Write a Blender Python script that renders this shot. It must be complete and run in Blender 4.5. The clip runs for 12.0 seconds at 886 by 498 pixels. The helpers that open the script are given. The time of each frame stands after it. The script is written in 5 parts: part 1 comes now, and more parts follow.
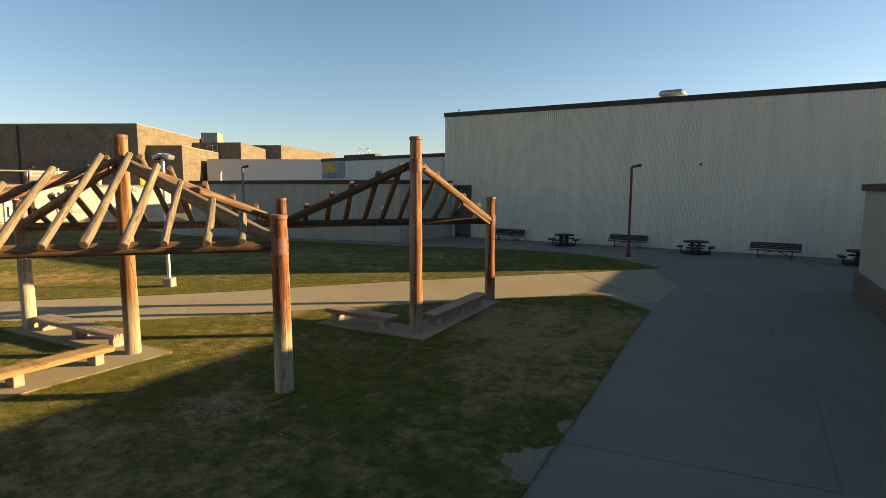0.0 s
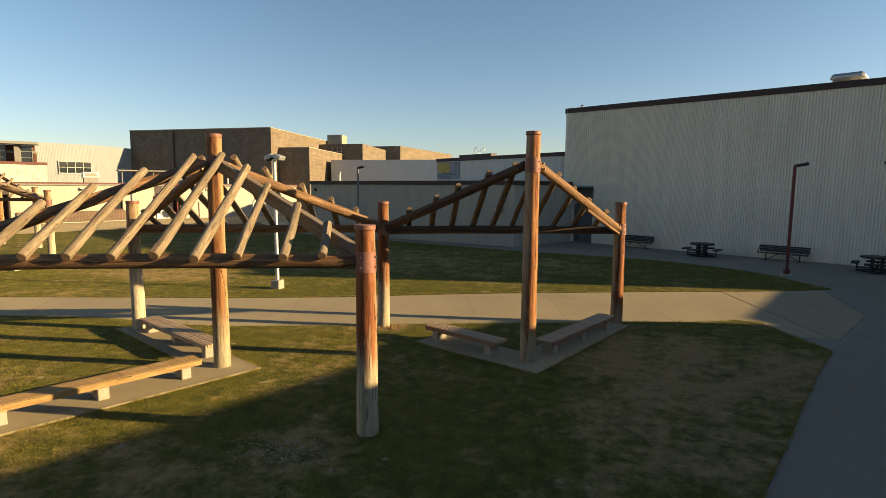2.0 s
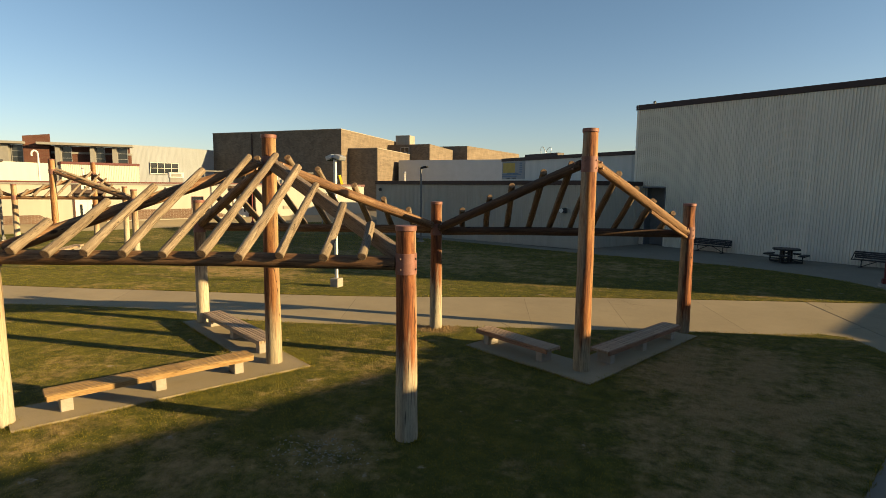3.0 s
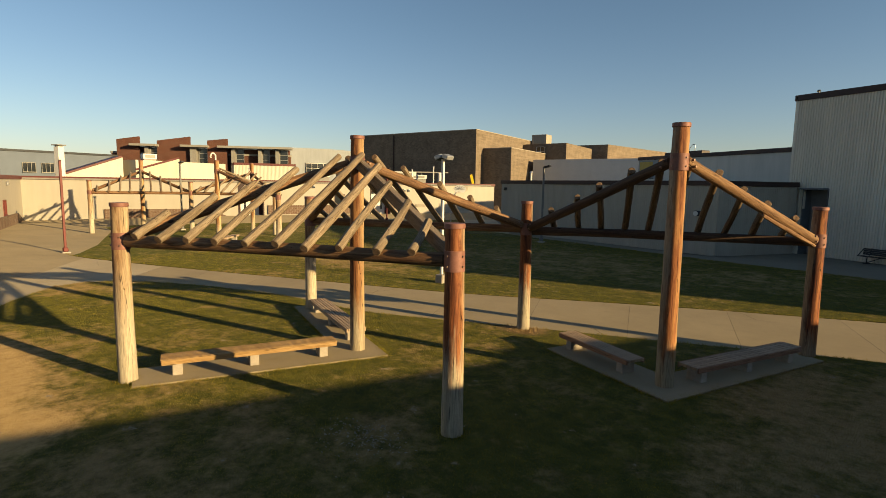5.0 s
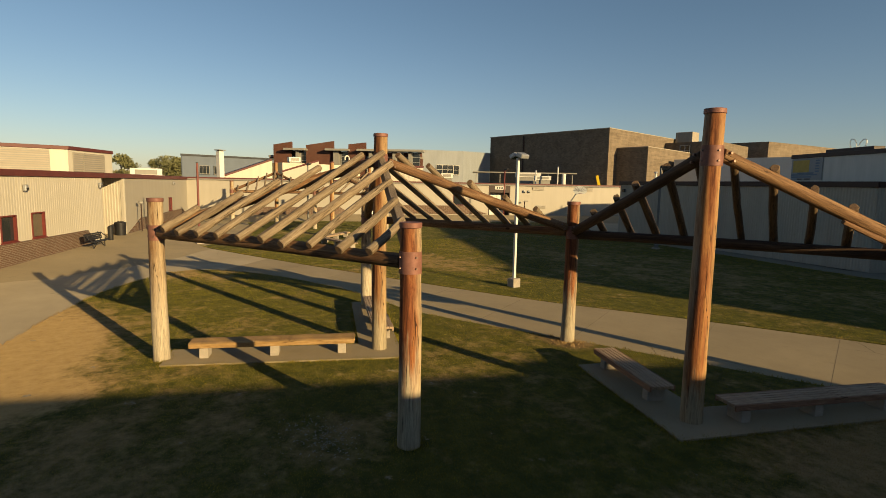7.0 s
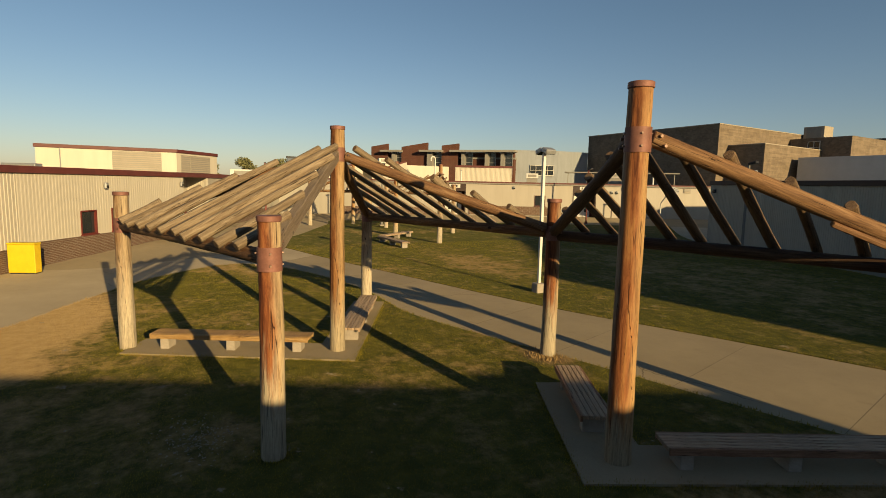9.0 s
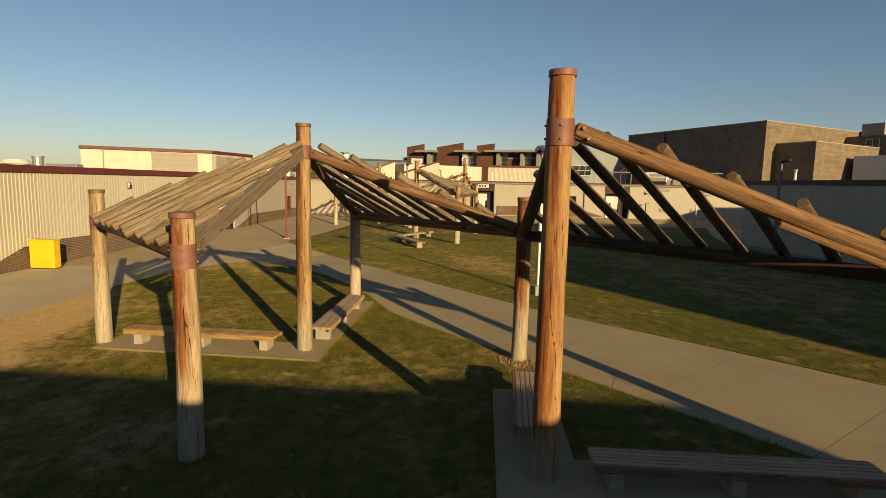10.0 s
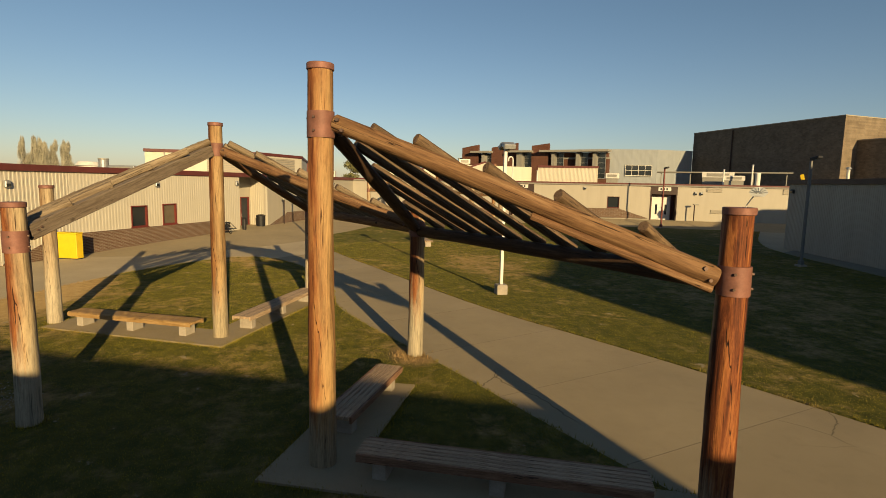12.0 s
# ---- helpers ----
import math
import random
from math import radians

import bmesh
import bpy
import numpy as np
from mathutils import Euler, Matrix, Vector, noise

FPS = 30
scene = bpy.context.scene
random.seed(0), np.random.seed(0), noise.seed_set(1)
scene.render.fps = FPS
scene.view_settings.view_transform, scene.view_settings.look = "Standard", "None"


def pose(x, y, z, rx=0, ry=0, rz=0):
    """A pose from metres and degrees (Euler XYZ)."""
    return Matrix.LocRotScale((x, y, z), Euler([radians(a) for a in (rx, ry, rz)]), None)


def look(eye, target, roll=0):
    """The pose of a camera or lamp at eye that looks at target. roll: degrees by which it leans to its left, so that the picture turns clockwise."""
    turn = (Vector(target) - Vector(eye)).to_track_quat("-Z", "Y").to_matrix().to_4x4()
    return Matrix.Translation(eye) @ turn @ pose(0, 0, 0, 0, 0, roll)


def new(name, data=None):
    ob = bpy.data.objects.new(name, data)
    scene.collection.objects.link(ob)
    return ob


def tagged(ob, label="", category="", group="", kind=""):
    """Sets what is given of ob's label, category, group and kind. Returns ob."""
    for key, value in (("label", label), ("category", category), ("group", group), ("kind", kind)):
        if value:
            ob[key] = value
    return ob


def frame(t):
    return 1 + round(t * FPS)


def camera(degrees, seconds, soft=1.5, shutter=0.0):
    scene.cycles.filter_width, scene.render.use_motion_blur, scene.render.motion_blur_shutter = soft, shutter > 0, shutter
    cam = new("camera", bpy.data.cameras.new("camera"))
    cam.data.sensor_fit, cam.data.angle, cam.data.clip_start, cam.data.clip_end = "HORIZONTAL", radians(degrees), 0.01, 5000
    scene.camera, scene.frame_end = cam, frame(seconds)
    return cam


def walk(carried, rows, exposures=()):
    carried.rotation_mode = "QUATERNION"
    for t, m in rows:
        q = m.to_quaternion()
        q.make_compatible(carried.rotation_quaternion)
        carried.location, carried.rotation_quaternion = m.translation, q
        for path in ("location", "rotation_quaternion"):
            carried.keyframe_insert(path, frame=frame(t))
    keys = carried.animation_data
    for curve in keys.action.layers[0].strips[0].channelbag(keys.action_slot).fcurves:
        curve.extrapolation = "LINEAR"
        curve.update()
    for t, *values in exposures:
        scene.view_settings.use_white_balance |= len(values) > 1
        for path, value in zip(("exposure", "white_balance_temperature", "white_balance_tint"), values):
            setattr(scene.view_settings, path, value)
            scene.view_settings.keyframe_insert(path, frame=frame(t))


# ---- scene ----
cam = camera(79.2, 12.0, soft=0.85)
PATH = [
    (0, (0.619, -1.339, 4.103), (0.453, 0.642, 3.879), 0.1),
    (0.5, (0.543, -0.681, 4.124), (0.28, 1.289, 3.9), 0.1),
    (1, (0.448, -0.065, 4.147), (0.105, 1.892, 3.923), 0.3),
    (1.5, (0.354, 0.462, 4.177), (-0.096, 2.397, 3.952), 0.2),
    (2, (0.332, 0.824, 4.196), (-0.251, 2.724, 3.97), 0.4),
    (2.5, (0.425, 1.089, 4.202), (-0.274, 2.949, 3.976), 0.4),
    (3, (0.602, 1.266, 4.201), (-0.215, 3.078, 3.973), 0.5),
    (5, (1.853, 1.997, 4.192), (0.6, 3.538, 3.957), 0.9),
    (5.5, (2.273, 2.401, 4.179), (0.918, 3.853, 3.945), 0.9),
    (6, (2.694, 2.98, 4.169), (1.242, 4.334, 3.935), 1.0),
    (6.5, (3.072, 3.684, 4.171), (1.533, 4.94, 3.935), 1.1),
    (8.5, (4.233, 7.098, 4.104), (2.465, 8.0, 3.864), 1.1),
    (9, (4.401, 7.991, 4.078), (2.59, 8.805, 3.838), 1.2),
    (9.5, (4.571, 8.877, 4.068), (2.728, 9.614, 3.826), 1.2),
    (10, (4.745, 9.765, 4.053), (2.874, 10.43, 3.812), 1.2),
    (10.5, (4.961, 10.691, 4.045), (3.068, 11.29, 3.803), 1.2),
    (11, (5.237, 11.691, 4.035), (3.325, 12.225, 3.792), 1.2),
    (11.5, (5.556, 12.687, 4.013), (3.627, 13.156, 3.77), 1.3),
    (12, (5.971, 13.663, 4.007), (4.027, 14.065, 3.765), 1.2),
]
EXPOSURES = [(0.0, 1.74), (1.5, 1.64), (3.0, 1.46), (5.0, 1.16), (6.5, 0.9), (8.5, 0.72), (10.5, 0.71), (12.0, 0.75)]
walk(cam, [(t, look(eye, target, roll)) for t, eye, target, roll in PATH], exposures=EXPOSURES)

# ---- light ----
SUN_AZ = Vector((0.985, 0.170, 0)).normalized()
SUN_EL = radians(13.4)
world = bpy.data.worlds.new("sky")
scene.world = world
world.use_nodes = True
wn = world.node_tree
sky = wn.nodes.new("ShaderNodeTexSky")
sky.sky_type = "NISHITA"
sky.sun_disc = False
sky.sun_elevation = SUN_EL
sky.sun_rotation = math.atan2(SUN_AZ.x, SUN_AZ.y)
sky.air_density, sky.dust_density, sky.ozone_density = 1.0, 0.4, 2.4
wn.nodes["Background"].inputs["Strength"].default_value = 0.055
tint = wn.nodes.new("ShaderNodeMix")
tint.data_type, tint.blend_type = "RGBA", "MULTIPLY"
tint.inputs["Factor"].default_value = 1.0
up = wn.nodes.new("ShaderNodeTexCoord")
height = wn.nodes.new("ShaderNodeSeparateXYZ")
haze = wn.nodes.new("ShaderNodeValToRGB")
haze.color_ramp.elements[0].position, haze.color_ramp.elements[0].color = 0.0, (1.07, 0.985, 1.01, 1)
haze.color_ramp.elements[1].position, haze.color_ramp.elements[1].color = 0.28, (0.99, 0.965, 0.925, 1)
wn.links.new(up.outputs["Generated"], height.inputs[0])
wn.links.new(height.outputs["Z"], haze.inputs[0])
wn.links.new(haze.outputs[0], tint.inputs["B"])
wn.links.new(sky.outputs[0], tint.inputs["A"])
wn.links.new(tint.outputs["Result"], wn.nodes["Background"].inputs["Color"])
sun_data = bpy.data.lights.new("sun", "SUN")
sun_data.energy, sun_data.angle, sun_data.color = 5.0, radians(0.55), (1.0, 0.72, 0.345)
sun = new("sun", sun_data)
sun.matrix_world = look((60, 10, 40), Vector((60, 10, 40)) - (SUN_AZ * math.cos(SUN_EL) + Vector((0, 0, math.sin(SUN_EL)))))

# ---- materials ----
MATS = {}


def nodes_of(name, rough=0.8, metal=0.0, spec=0.3):
    m = bpy.data.materials.new(name)
    m.use_nodes = True
    nt = m.node_tree
    b = nt.nodes["Principled BSDF"]
    b.inputs["Roughness"].default_value = rough
    b.inputs["Metallic"].default_value = metal
    b.inputs["Specular IOR Level"].default_value = spec
    MATS[name] = m
    return m, nt, b


def noise_at(nt, scale, detail=5, rough=0.6, stretch=(1, 1, 1), coord="Object", distort=0.0):
    tc = nt.nodes.new("ShaderNodeTexCoord")
    mp = nt.nodes.new("ShaderNodeMapping")
    mp.inputs["Scale"].default_value = stretch
    nz = nt.nodes.new("ShaderNodeTexNoise")
    nz.inputs["Scale"].default_value, nz.inputs["Detail"].default_value, nz.inputs["Roughness"].default_value = scale, detail, rough
    nz.inputs["Distortion"].default_value = distort
    nt.links.new(tc.outputs[coord], mp.inputs[0])
    nt.links.new(mp.outputs[0], nz.inputs["Vector"])
    return nz.outputs["Fac"]


def ramp(nt, fac, *stops):
    r = nt.nodes.new("ShaderNodeValToRGB")
    el = r.color_ramp.elements
    while len(el) < len(stops):
        el.new(0.5)
    for e, (p, c) in zip(el, stops):
        e.position, e.color = p, (*c, 1)
    nt.links.new(fac, r.inputs[0])
    return r.outputs[0]


def mix(nt, fac, a, b, kind="MIX"):
    n = nt.nodes.new("ShaderNodeMix")
    n.data_type, n.blend_type = "RGBA", kind
    for sock, v in ((n.inputs["Factor"], fac), (n.inputs["A"], a), (n.inputs["B"], b)):
        if isinstance(v, (int, float)):
            sock.default_value = v
        elif isinstance(v, tuple):
            sock.default_value = (*v, 1)
        else:
            nt.links.new(v, sock)
    return n.outputs["Result"]


def math_node(nt, op, a, b=0.0, c=None):
    n = nt.nodes.new("ShaderNodeMath")
    n.operation = op
    n.use_clamp = False
    for i, v in enumerate((a, b) if c is None else (a, b, c)):
        if isinstance(v, (int, float)):
            n.inputs[i].default_value = v
        else:
            nt.links.new(v, n.inputs[i])
    return n.outputs[0]


def smooth(nt, v, lo, hi):
    n = nt.nodes.new("ShaderNodeMapRange")
    n.interpolation_type = "SMOOTHSTEP"
    n.inputs["From Min"].default_value, n.inputs["From Max"].default_value = lo, hi
    nt.links.new(v, n.inputs["Value"])
    return n.outputs["Result"]


def bump(nt, bsdf, height, strength, dist=0.01):
    n = nt.nodes.new("ShaderNodeBump")
    n.inputs["Strength"].default_value, n.inputs["Distance"].default_value = strength, dist
    nt.links.new(height, n.inputs["Height"])
    nt.links.new(n.outputs[0], bsdf.inputs["Normal"])


def tint_by_random(nt, col, amount):
    oi = nt.nodes.new("ShaderNodeObjectInfo")
    v = math_node(nt, "MULTIPLY_ADD", oi.outputs["Random"], 2 * amount, 1 - amount)
    hsv = nt.nodes.new("ShaderNodeHueSaturation")
    nt.links.new(v, hsv.inputs["Value"])
    nt.links.new(col, hsv.inputs["Color"])
    return hsv.outputs[0]


def plain(name, col, rough=0.7, metal=0.0, vary=0.18, scale=3.0, bump_amt=0.1, coord="Object", spec=0.3, fine=40.0):
    m, nt, b = nodes_of(name, rough, metal, spec)
    lo = tuple(c * (1 - vary) for c in col)
    hi = tuple(min(1, c * (1 + vary)) for c in col)
    c1 = ramp(nt, noise_at(nt, scale, 6, 0.65, coord=coord), (0.3, lo), (0.7, hi))
    c2 = ramp(nt, noise_at(nt, fine, 3, 0.6, coord=coord), (0.25, (0.82, 0.82, 0.82)), (0.75, (1.0, 1.0, 1.0)))
    c = mix(nt, 1.0, c1, c2, "MULTIPLY")
    c = tint_by_random(nt, c, 0.06)
    nt.links.new(c, b.inputs["Base Color"])
    if bump_amt:
        bump(nt, b, noise_at(nt, fine, 4, 0.7, coord=coord), bump_amt, 0.01)
    return m


def wood(name, dark, mid, light, bleach=None, bleach_z=(0.3, 2.6), side=None, back=None, grain=9.0, rough=0.75, rand=0.14, spread=0.17):
    """Logs and boards: grain runs along the object's own z; bleach: a weathered foot that fades upward."""
    m, nt, b = nodes_of(name, rough, 0, 0.25)
    n1 = noise_at(nt, grain, 8, 0.72, (1, 1, 0.075), distort=1.1)
    n2 = noise_at(nt, 1.7, 4, 0.6, (1, 1, 0.35))
    n3 = noise_at(nt, grain * 3.3, 5, 0.6, (1, 1, 0.03))
    c = ramp(nt, n1, (0.5 - spread, dark), (0.5, mid), (0.51 + spread, light))
    c = mix(nt, math_node(nt, "MULTIPLY", smooth(nt, n2, 0.45, 0.70), 0.35), c, dark, "MIX")
    kn = nt.nodes.new("ShaderNodeTexVoronoi")
    kn.inputs["Scale"].default_value = 2.6
    ktc, kmp = nt.nodes.new("ShaderNodeTexCoord"), nt.nodes.new("ShaderNodeMapping")
    kmp.inputs["Scale"].default_value = (1, 1, 0.55)
    nt.links.new(ktc.outputs["Object"], kmp.inputs[0])
    nt.links.new(kmp.outputs[0], kn.inputs["Vector"])
    c = mix(nt, math_node(nt, "SUBTRACT", 1.0, smooth(nt, kn.outputs["Distance"], 0.05, 0.13)), c, tuple(0.5 * v for v in dark))
    n5 = noise_at(nt, grain * 0.62, 3, 0.5, (1, 1, 0.045), distort=0.4)
    split = smooth(nt, math_node(nt, "ABSOLUTE", math_node(nt, "SUBTRACT", n5, 0.53)), 0.001, 0.0065)
    split = math_node(nt, "MAXIMUM", split, smooth(nt, n2, 0.50, 0.54))
    crack = math_node(nt, "MINIMUM", smooth(nt, n3, 0.30, 0.36), split)
    fleck = ramp(nt, noise_at(nt, grain * 6.5, 6, 0.75, (1, 1, 0.10)), (0.32, (0.66,) * 3), (0.52, (1.0,) * 3), (0.72, (1.16,) * 3))
    c = mix(nt, crack, tuple(0.35 * v for v in dark), c)
    if bleach:
        tc = nt.nodes.new("ShaderNodeTexCoord")
        sep = nt.nodes.new("ShaderNodeSeparateXYZ")
        nt.links.new(tc.outputs["Object"], sep.inputs[0])
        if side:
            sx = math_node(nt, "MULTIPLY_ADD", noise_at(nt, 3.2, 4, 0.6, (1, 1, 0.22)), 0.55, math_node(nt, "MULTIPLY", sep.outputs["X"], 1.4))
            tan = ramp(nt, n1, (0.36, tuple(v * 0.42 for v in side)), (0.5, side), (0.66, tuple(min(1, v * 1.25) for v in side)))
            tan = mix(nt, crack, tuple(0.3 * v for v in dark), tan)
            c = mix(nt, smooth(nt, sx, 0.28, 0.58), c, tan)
        # back: grey look of the shaded west face, put into the wood colour
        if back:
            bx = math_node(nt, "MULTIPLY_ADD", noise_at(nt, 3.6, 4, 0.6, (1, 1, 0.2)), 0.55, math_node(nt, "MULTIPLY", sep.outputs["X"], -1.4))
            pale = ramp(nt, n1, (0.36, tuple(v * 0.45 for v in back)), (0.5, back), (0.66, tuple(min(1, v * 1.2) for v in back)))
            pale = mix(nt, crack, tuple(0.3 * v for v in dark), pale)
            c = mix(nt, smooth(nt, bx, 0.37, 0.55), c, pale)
        zz = math_node(nt, "MULTIPLY_ADD", noise_at(nt, 6.0, 7, 0.75, (1, 1, 0.09)), 3.2, sep.outputs["Z"])
        f = smooth(nt, zz, bleach_z[0] + 1.6, bleach_z[1] + 1.6)
        grey = ramp(nt, n1, (0.30, tuple(v * 0.55 for v in bleach)), (0.5, tuple(v * 0.95 for v in bleach)), (0.66, tuple(min(1, v * 1.2) for v in bleach)))
        grey = mix(nt, crack, tuple(0.3 * v for v in bleach), grey)
        n4 = noise_at(nt, 26, 6, 0.7, (1, 1, 0.05))
        grey = mix(nt, smooth(nt, n4, 0.34, 0.46), tuple(v * 0.55 for v in bleach), grey)
        c = mix(nt, f, grey, c)
    c = mix(nt, 1.0, c, fleck, "MULTIPLY")
    c = tint_by_random(nt, c, rand)
    nt.links.new(c, b.inputs["Base Color"])
    h = math_node(nt, "MULTIPLY_ADD", n1, 0.7, math_node(nt, "MULTIPLY", crack, 0.6))
    bump(nt, b, h, 0.55, 0.02)
    return m


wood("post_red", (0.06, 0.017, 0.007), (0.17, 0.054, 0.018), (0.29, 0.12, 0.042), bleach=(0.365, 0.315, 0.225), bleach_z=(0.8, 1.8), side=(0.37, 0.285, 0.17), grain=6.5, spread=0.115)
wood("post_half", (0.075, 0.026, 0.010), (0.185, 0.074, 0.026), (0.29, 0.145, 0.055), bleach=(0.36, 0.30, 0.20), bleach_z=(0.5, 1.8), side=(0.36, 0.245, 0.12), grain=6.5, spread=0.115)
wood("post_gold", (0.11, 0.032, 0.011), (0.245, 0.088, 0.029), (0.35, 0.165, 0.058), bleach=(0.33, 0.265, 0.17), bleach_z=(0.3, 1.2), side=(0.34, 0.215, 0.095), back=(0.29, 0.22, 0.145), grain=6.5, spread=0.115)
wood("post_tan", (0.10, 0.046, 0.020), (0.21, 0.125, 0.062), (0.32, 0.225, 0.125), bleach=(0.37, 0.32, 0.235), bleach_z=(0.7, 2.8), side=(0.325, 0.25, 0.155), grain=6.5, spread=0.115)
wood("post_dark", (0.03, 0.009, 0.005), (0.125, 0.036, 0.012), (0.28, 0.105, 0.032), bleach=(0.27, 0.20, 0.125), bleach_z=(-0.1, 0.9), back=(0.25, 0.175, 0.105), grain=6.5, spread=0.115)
wood("beam_wood", (0.06, 0.028, 0.013), (0.16, 0.084, 0.04), (0.28, 0.175, 0.092))
# Darker wood for the half-shaded pergola; part of its shade is in the colour.
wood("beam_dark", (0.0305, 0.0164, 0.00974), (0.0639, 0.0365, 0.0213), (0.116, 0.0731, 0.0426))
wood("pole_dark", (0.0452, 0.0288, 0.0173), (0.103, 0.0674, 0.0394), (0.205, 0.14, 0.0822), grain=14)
wood("grey_timber", (0.107, 0.077, 0.0536), (0.195, 0.151, 0.11), (0.254, 0.208, 0.154), grain=14)
wood("pole_wood", (0.085, 0.058, 0.036), (0.190, 0.144, 0.094), (0.275, 0.222, 0.154), grain=14)
wood("hip_wood", (0.09, 0.045, 0.02), (0.19, 0.105, 0.05), (0.29, 0.182, 0.095), grain=7)
wood("sawn_end", (0.0853, 0.0487, 0.0274), (0.164, 0.104, 0.0609), (0.219, 0.146, 0.0853), grain=22)
wood("slat_wood", (0.20, 0.135, 0.085), (0.35, 0.255, 0.168), (0.465, 0.365, 0.255), grain=16)
wood("slat_red", (0.12, 0.06, 0.035), (0.225, 0.125, 0.075), (0.31, 0.19, 0.12), grain=16)
wood("slat_gold", (0.183, 0.104, 0.0365), (0.292, 0.183, 0.0731), (0.378, 0.262, 0.128), grain=16)
plain("rust_steel", (0.195, 0.09, 0.068), 0.6, 0.2, 0.25, 6, 0.12)
plain("bolt_steel", (0.183, 0.122, 0.0974), 0.5, 0.6, 0.2, 12, 0.0)
plain("concrete_block", (0.317, 0.28, 0.231), 0.9, 0, 0.15, 5, 0.25)
plain("joint_tar", (0.165, 0.132, 0.085), 0.95, 0, 0.4, 6, 0.2)
plain("black_steel", (0.018, 0.018, 0.02), 0.5, 0.1, 0.3, 8, 0.05)
plain("red_paint", (0.128, 0.0255, 0.0213), 0.55, 0, 0.2, 4, 0.05)
plain("white_paint", (0.595, 0.578, 0.535), 0.55, 0, 0.08, 4, 0.04)
plain("galvanised", (0.329, 0.337, 0.345), 0.45, 0.5, 0.15, 5, 0.05)
plain("pole_grey", (0.15, 0.15, 0.145), 0.6, 0, 0.15, 5, 0.05)
plain("yellow_paint", (0.636, 0.444, 0.0148), 0.5, 0, 0.08, 3, 0.03)
plain("maroon_trim", (0.1, 0.0278, 0.0244), 0.55, 0, 0.15, 2, 0.03)
plain("brown_trim", (0.0365, 0.0201, 0.0171), 0.55, 0, 0.15, 2, 0.03)
plain("roof_felt", (0.201, 0.189, 0.171), 0.9, 0, 0.2, 1.2, 0.2)
plain("dark_door", (0.0274, 0.0313, 0.0376), 0.5, 0, 0.2, 2, 0.03)
plain("door_grey", (0.14, 0.145, 0.15), 0.5, 0, 0.15, 2, 0.03)
plain("red_door", (0.0792, 0.0183, 0.0146), 0.5, 0, 0.2, 2, 0.03)
plain("white_door", (0.6, 0.592, 0.56), 0.5, 0, 0.06, 2, 0.03)
plain("shed_blue", (0.10, 0.125, 0.165), 0.6, 0, 0.1, 0.4, 0.03)
plain("stucco_tan", (0.317, 0.28, 0.225), 0.9, 0, 0.08, 0.6, 0.2)
plain("louvre_grey", (0.244, 0.234, 0.207), 0.6, 0.1, 0.1, 2, 0.03)
plain("window_blind", (0.122, 0.1, 0.07), 0.25, 0, 0.15, 2, 0.0, spec=0.5)
plain("dry_leaf", (0.36, 0.32, 0.26), 0.85, 0, 0.3, 8, 0.0)
plain("dry_grass", (0.30, 0.20, 0.085), 0.8, 0, 0.3, 6, 0.0)
plain("bark", (0.0731, 0.0548, 0.0396), 0.9, 0, 0.3, 4, 0.4)
plain("leaf_green", (0.15, 0.148, 0.062), 0.7, 0, 0.4, 0.6, 0.0)
plain("poplar_twigs", (0.33, 0.315, 0.245), 0.8, 0, 0.3, 0.8, 0.0)
plain("board_white", (0.48, 0.496, 0.496), 0.7, 0, 0.06, 0.7, 0.03)
plain("mural_yellow", (0.431, 0.313, 0.0783), 0.7, 0, 0.15, 1.2, 0.03)
plain("mural_blue", (0.11, 0.164, 0.235), 0.7, 0, 0.15, 1.2, 0.03)


def metal_siding(name, col, streak=0.12):
    m, nt, b = nodes_of(name, 0.55, 0.0, 0.35)
    lo, hi = tuple(c * (1 - streak) for c in col), tuple(c * (1 + streak * 0.5) for c in col)
    n1 = noise_at(nt, 1.6, 6, 0.65, (1, 1, 0.12))
    n2 = noise_at(nt, 0.22, 4, 0.6)
    c = ramp(nt, n1, (0.28, lo), (0.62, hi))
    c = mix(nt, math_node(nt, "MULTIPLY", smooth(nt, n2, 0.4, 0.7), 0.35), c, tuple(v * 0.86 for v in col))
    nt.links.new(c, b.inputs["Base Color"])
    bump(nt, b, noise_at(nt, 5, 3, 0.5, (1, 1, 0.4)), 0.06, 0.02)
    return m


metal_siding("siding_gym", (0.62, 0.57, 0.47))
# One cream cladding in two tones; the gap offsets uneven sunlight on its walls.
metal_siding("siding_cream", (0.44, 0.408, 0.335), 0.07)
metal_siding("panel_cream_sun_toned", (0.31, 0.286, 0.238), 0.07)
metal_siding("siding_grey", (0.31, 0.288, 0.24))
metal_siding("siding_pale", (0.446, 0.442, 0.408))
metal_siding("siding_silver", (0.205, 0.226, 0.245))


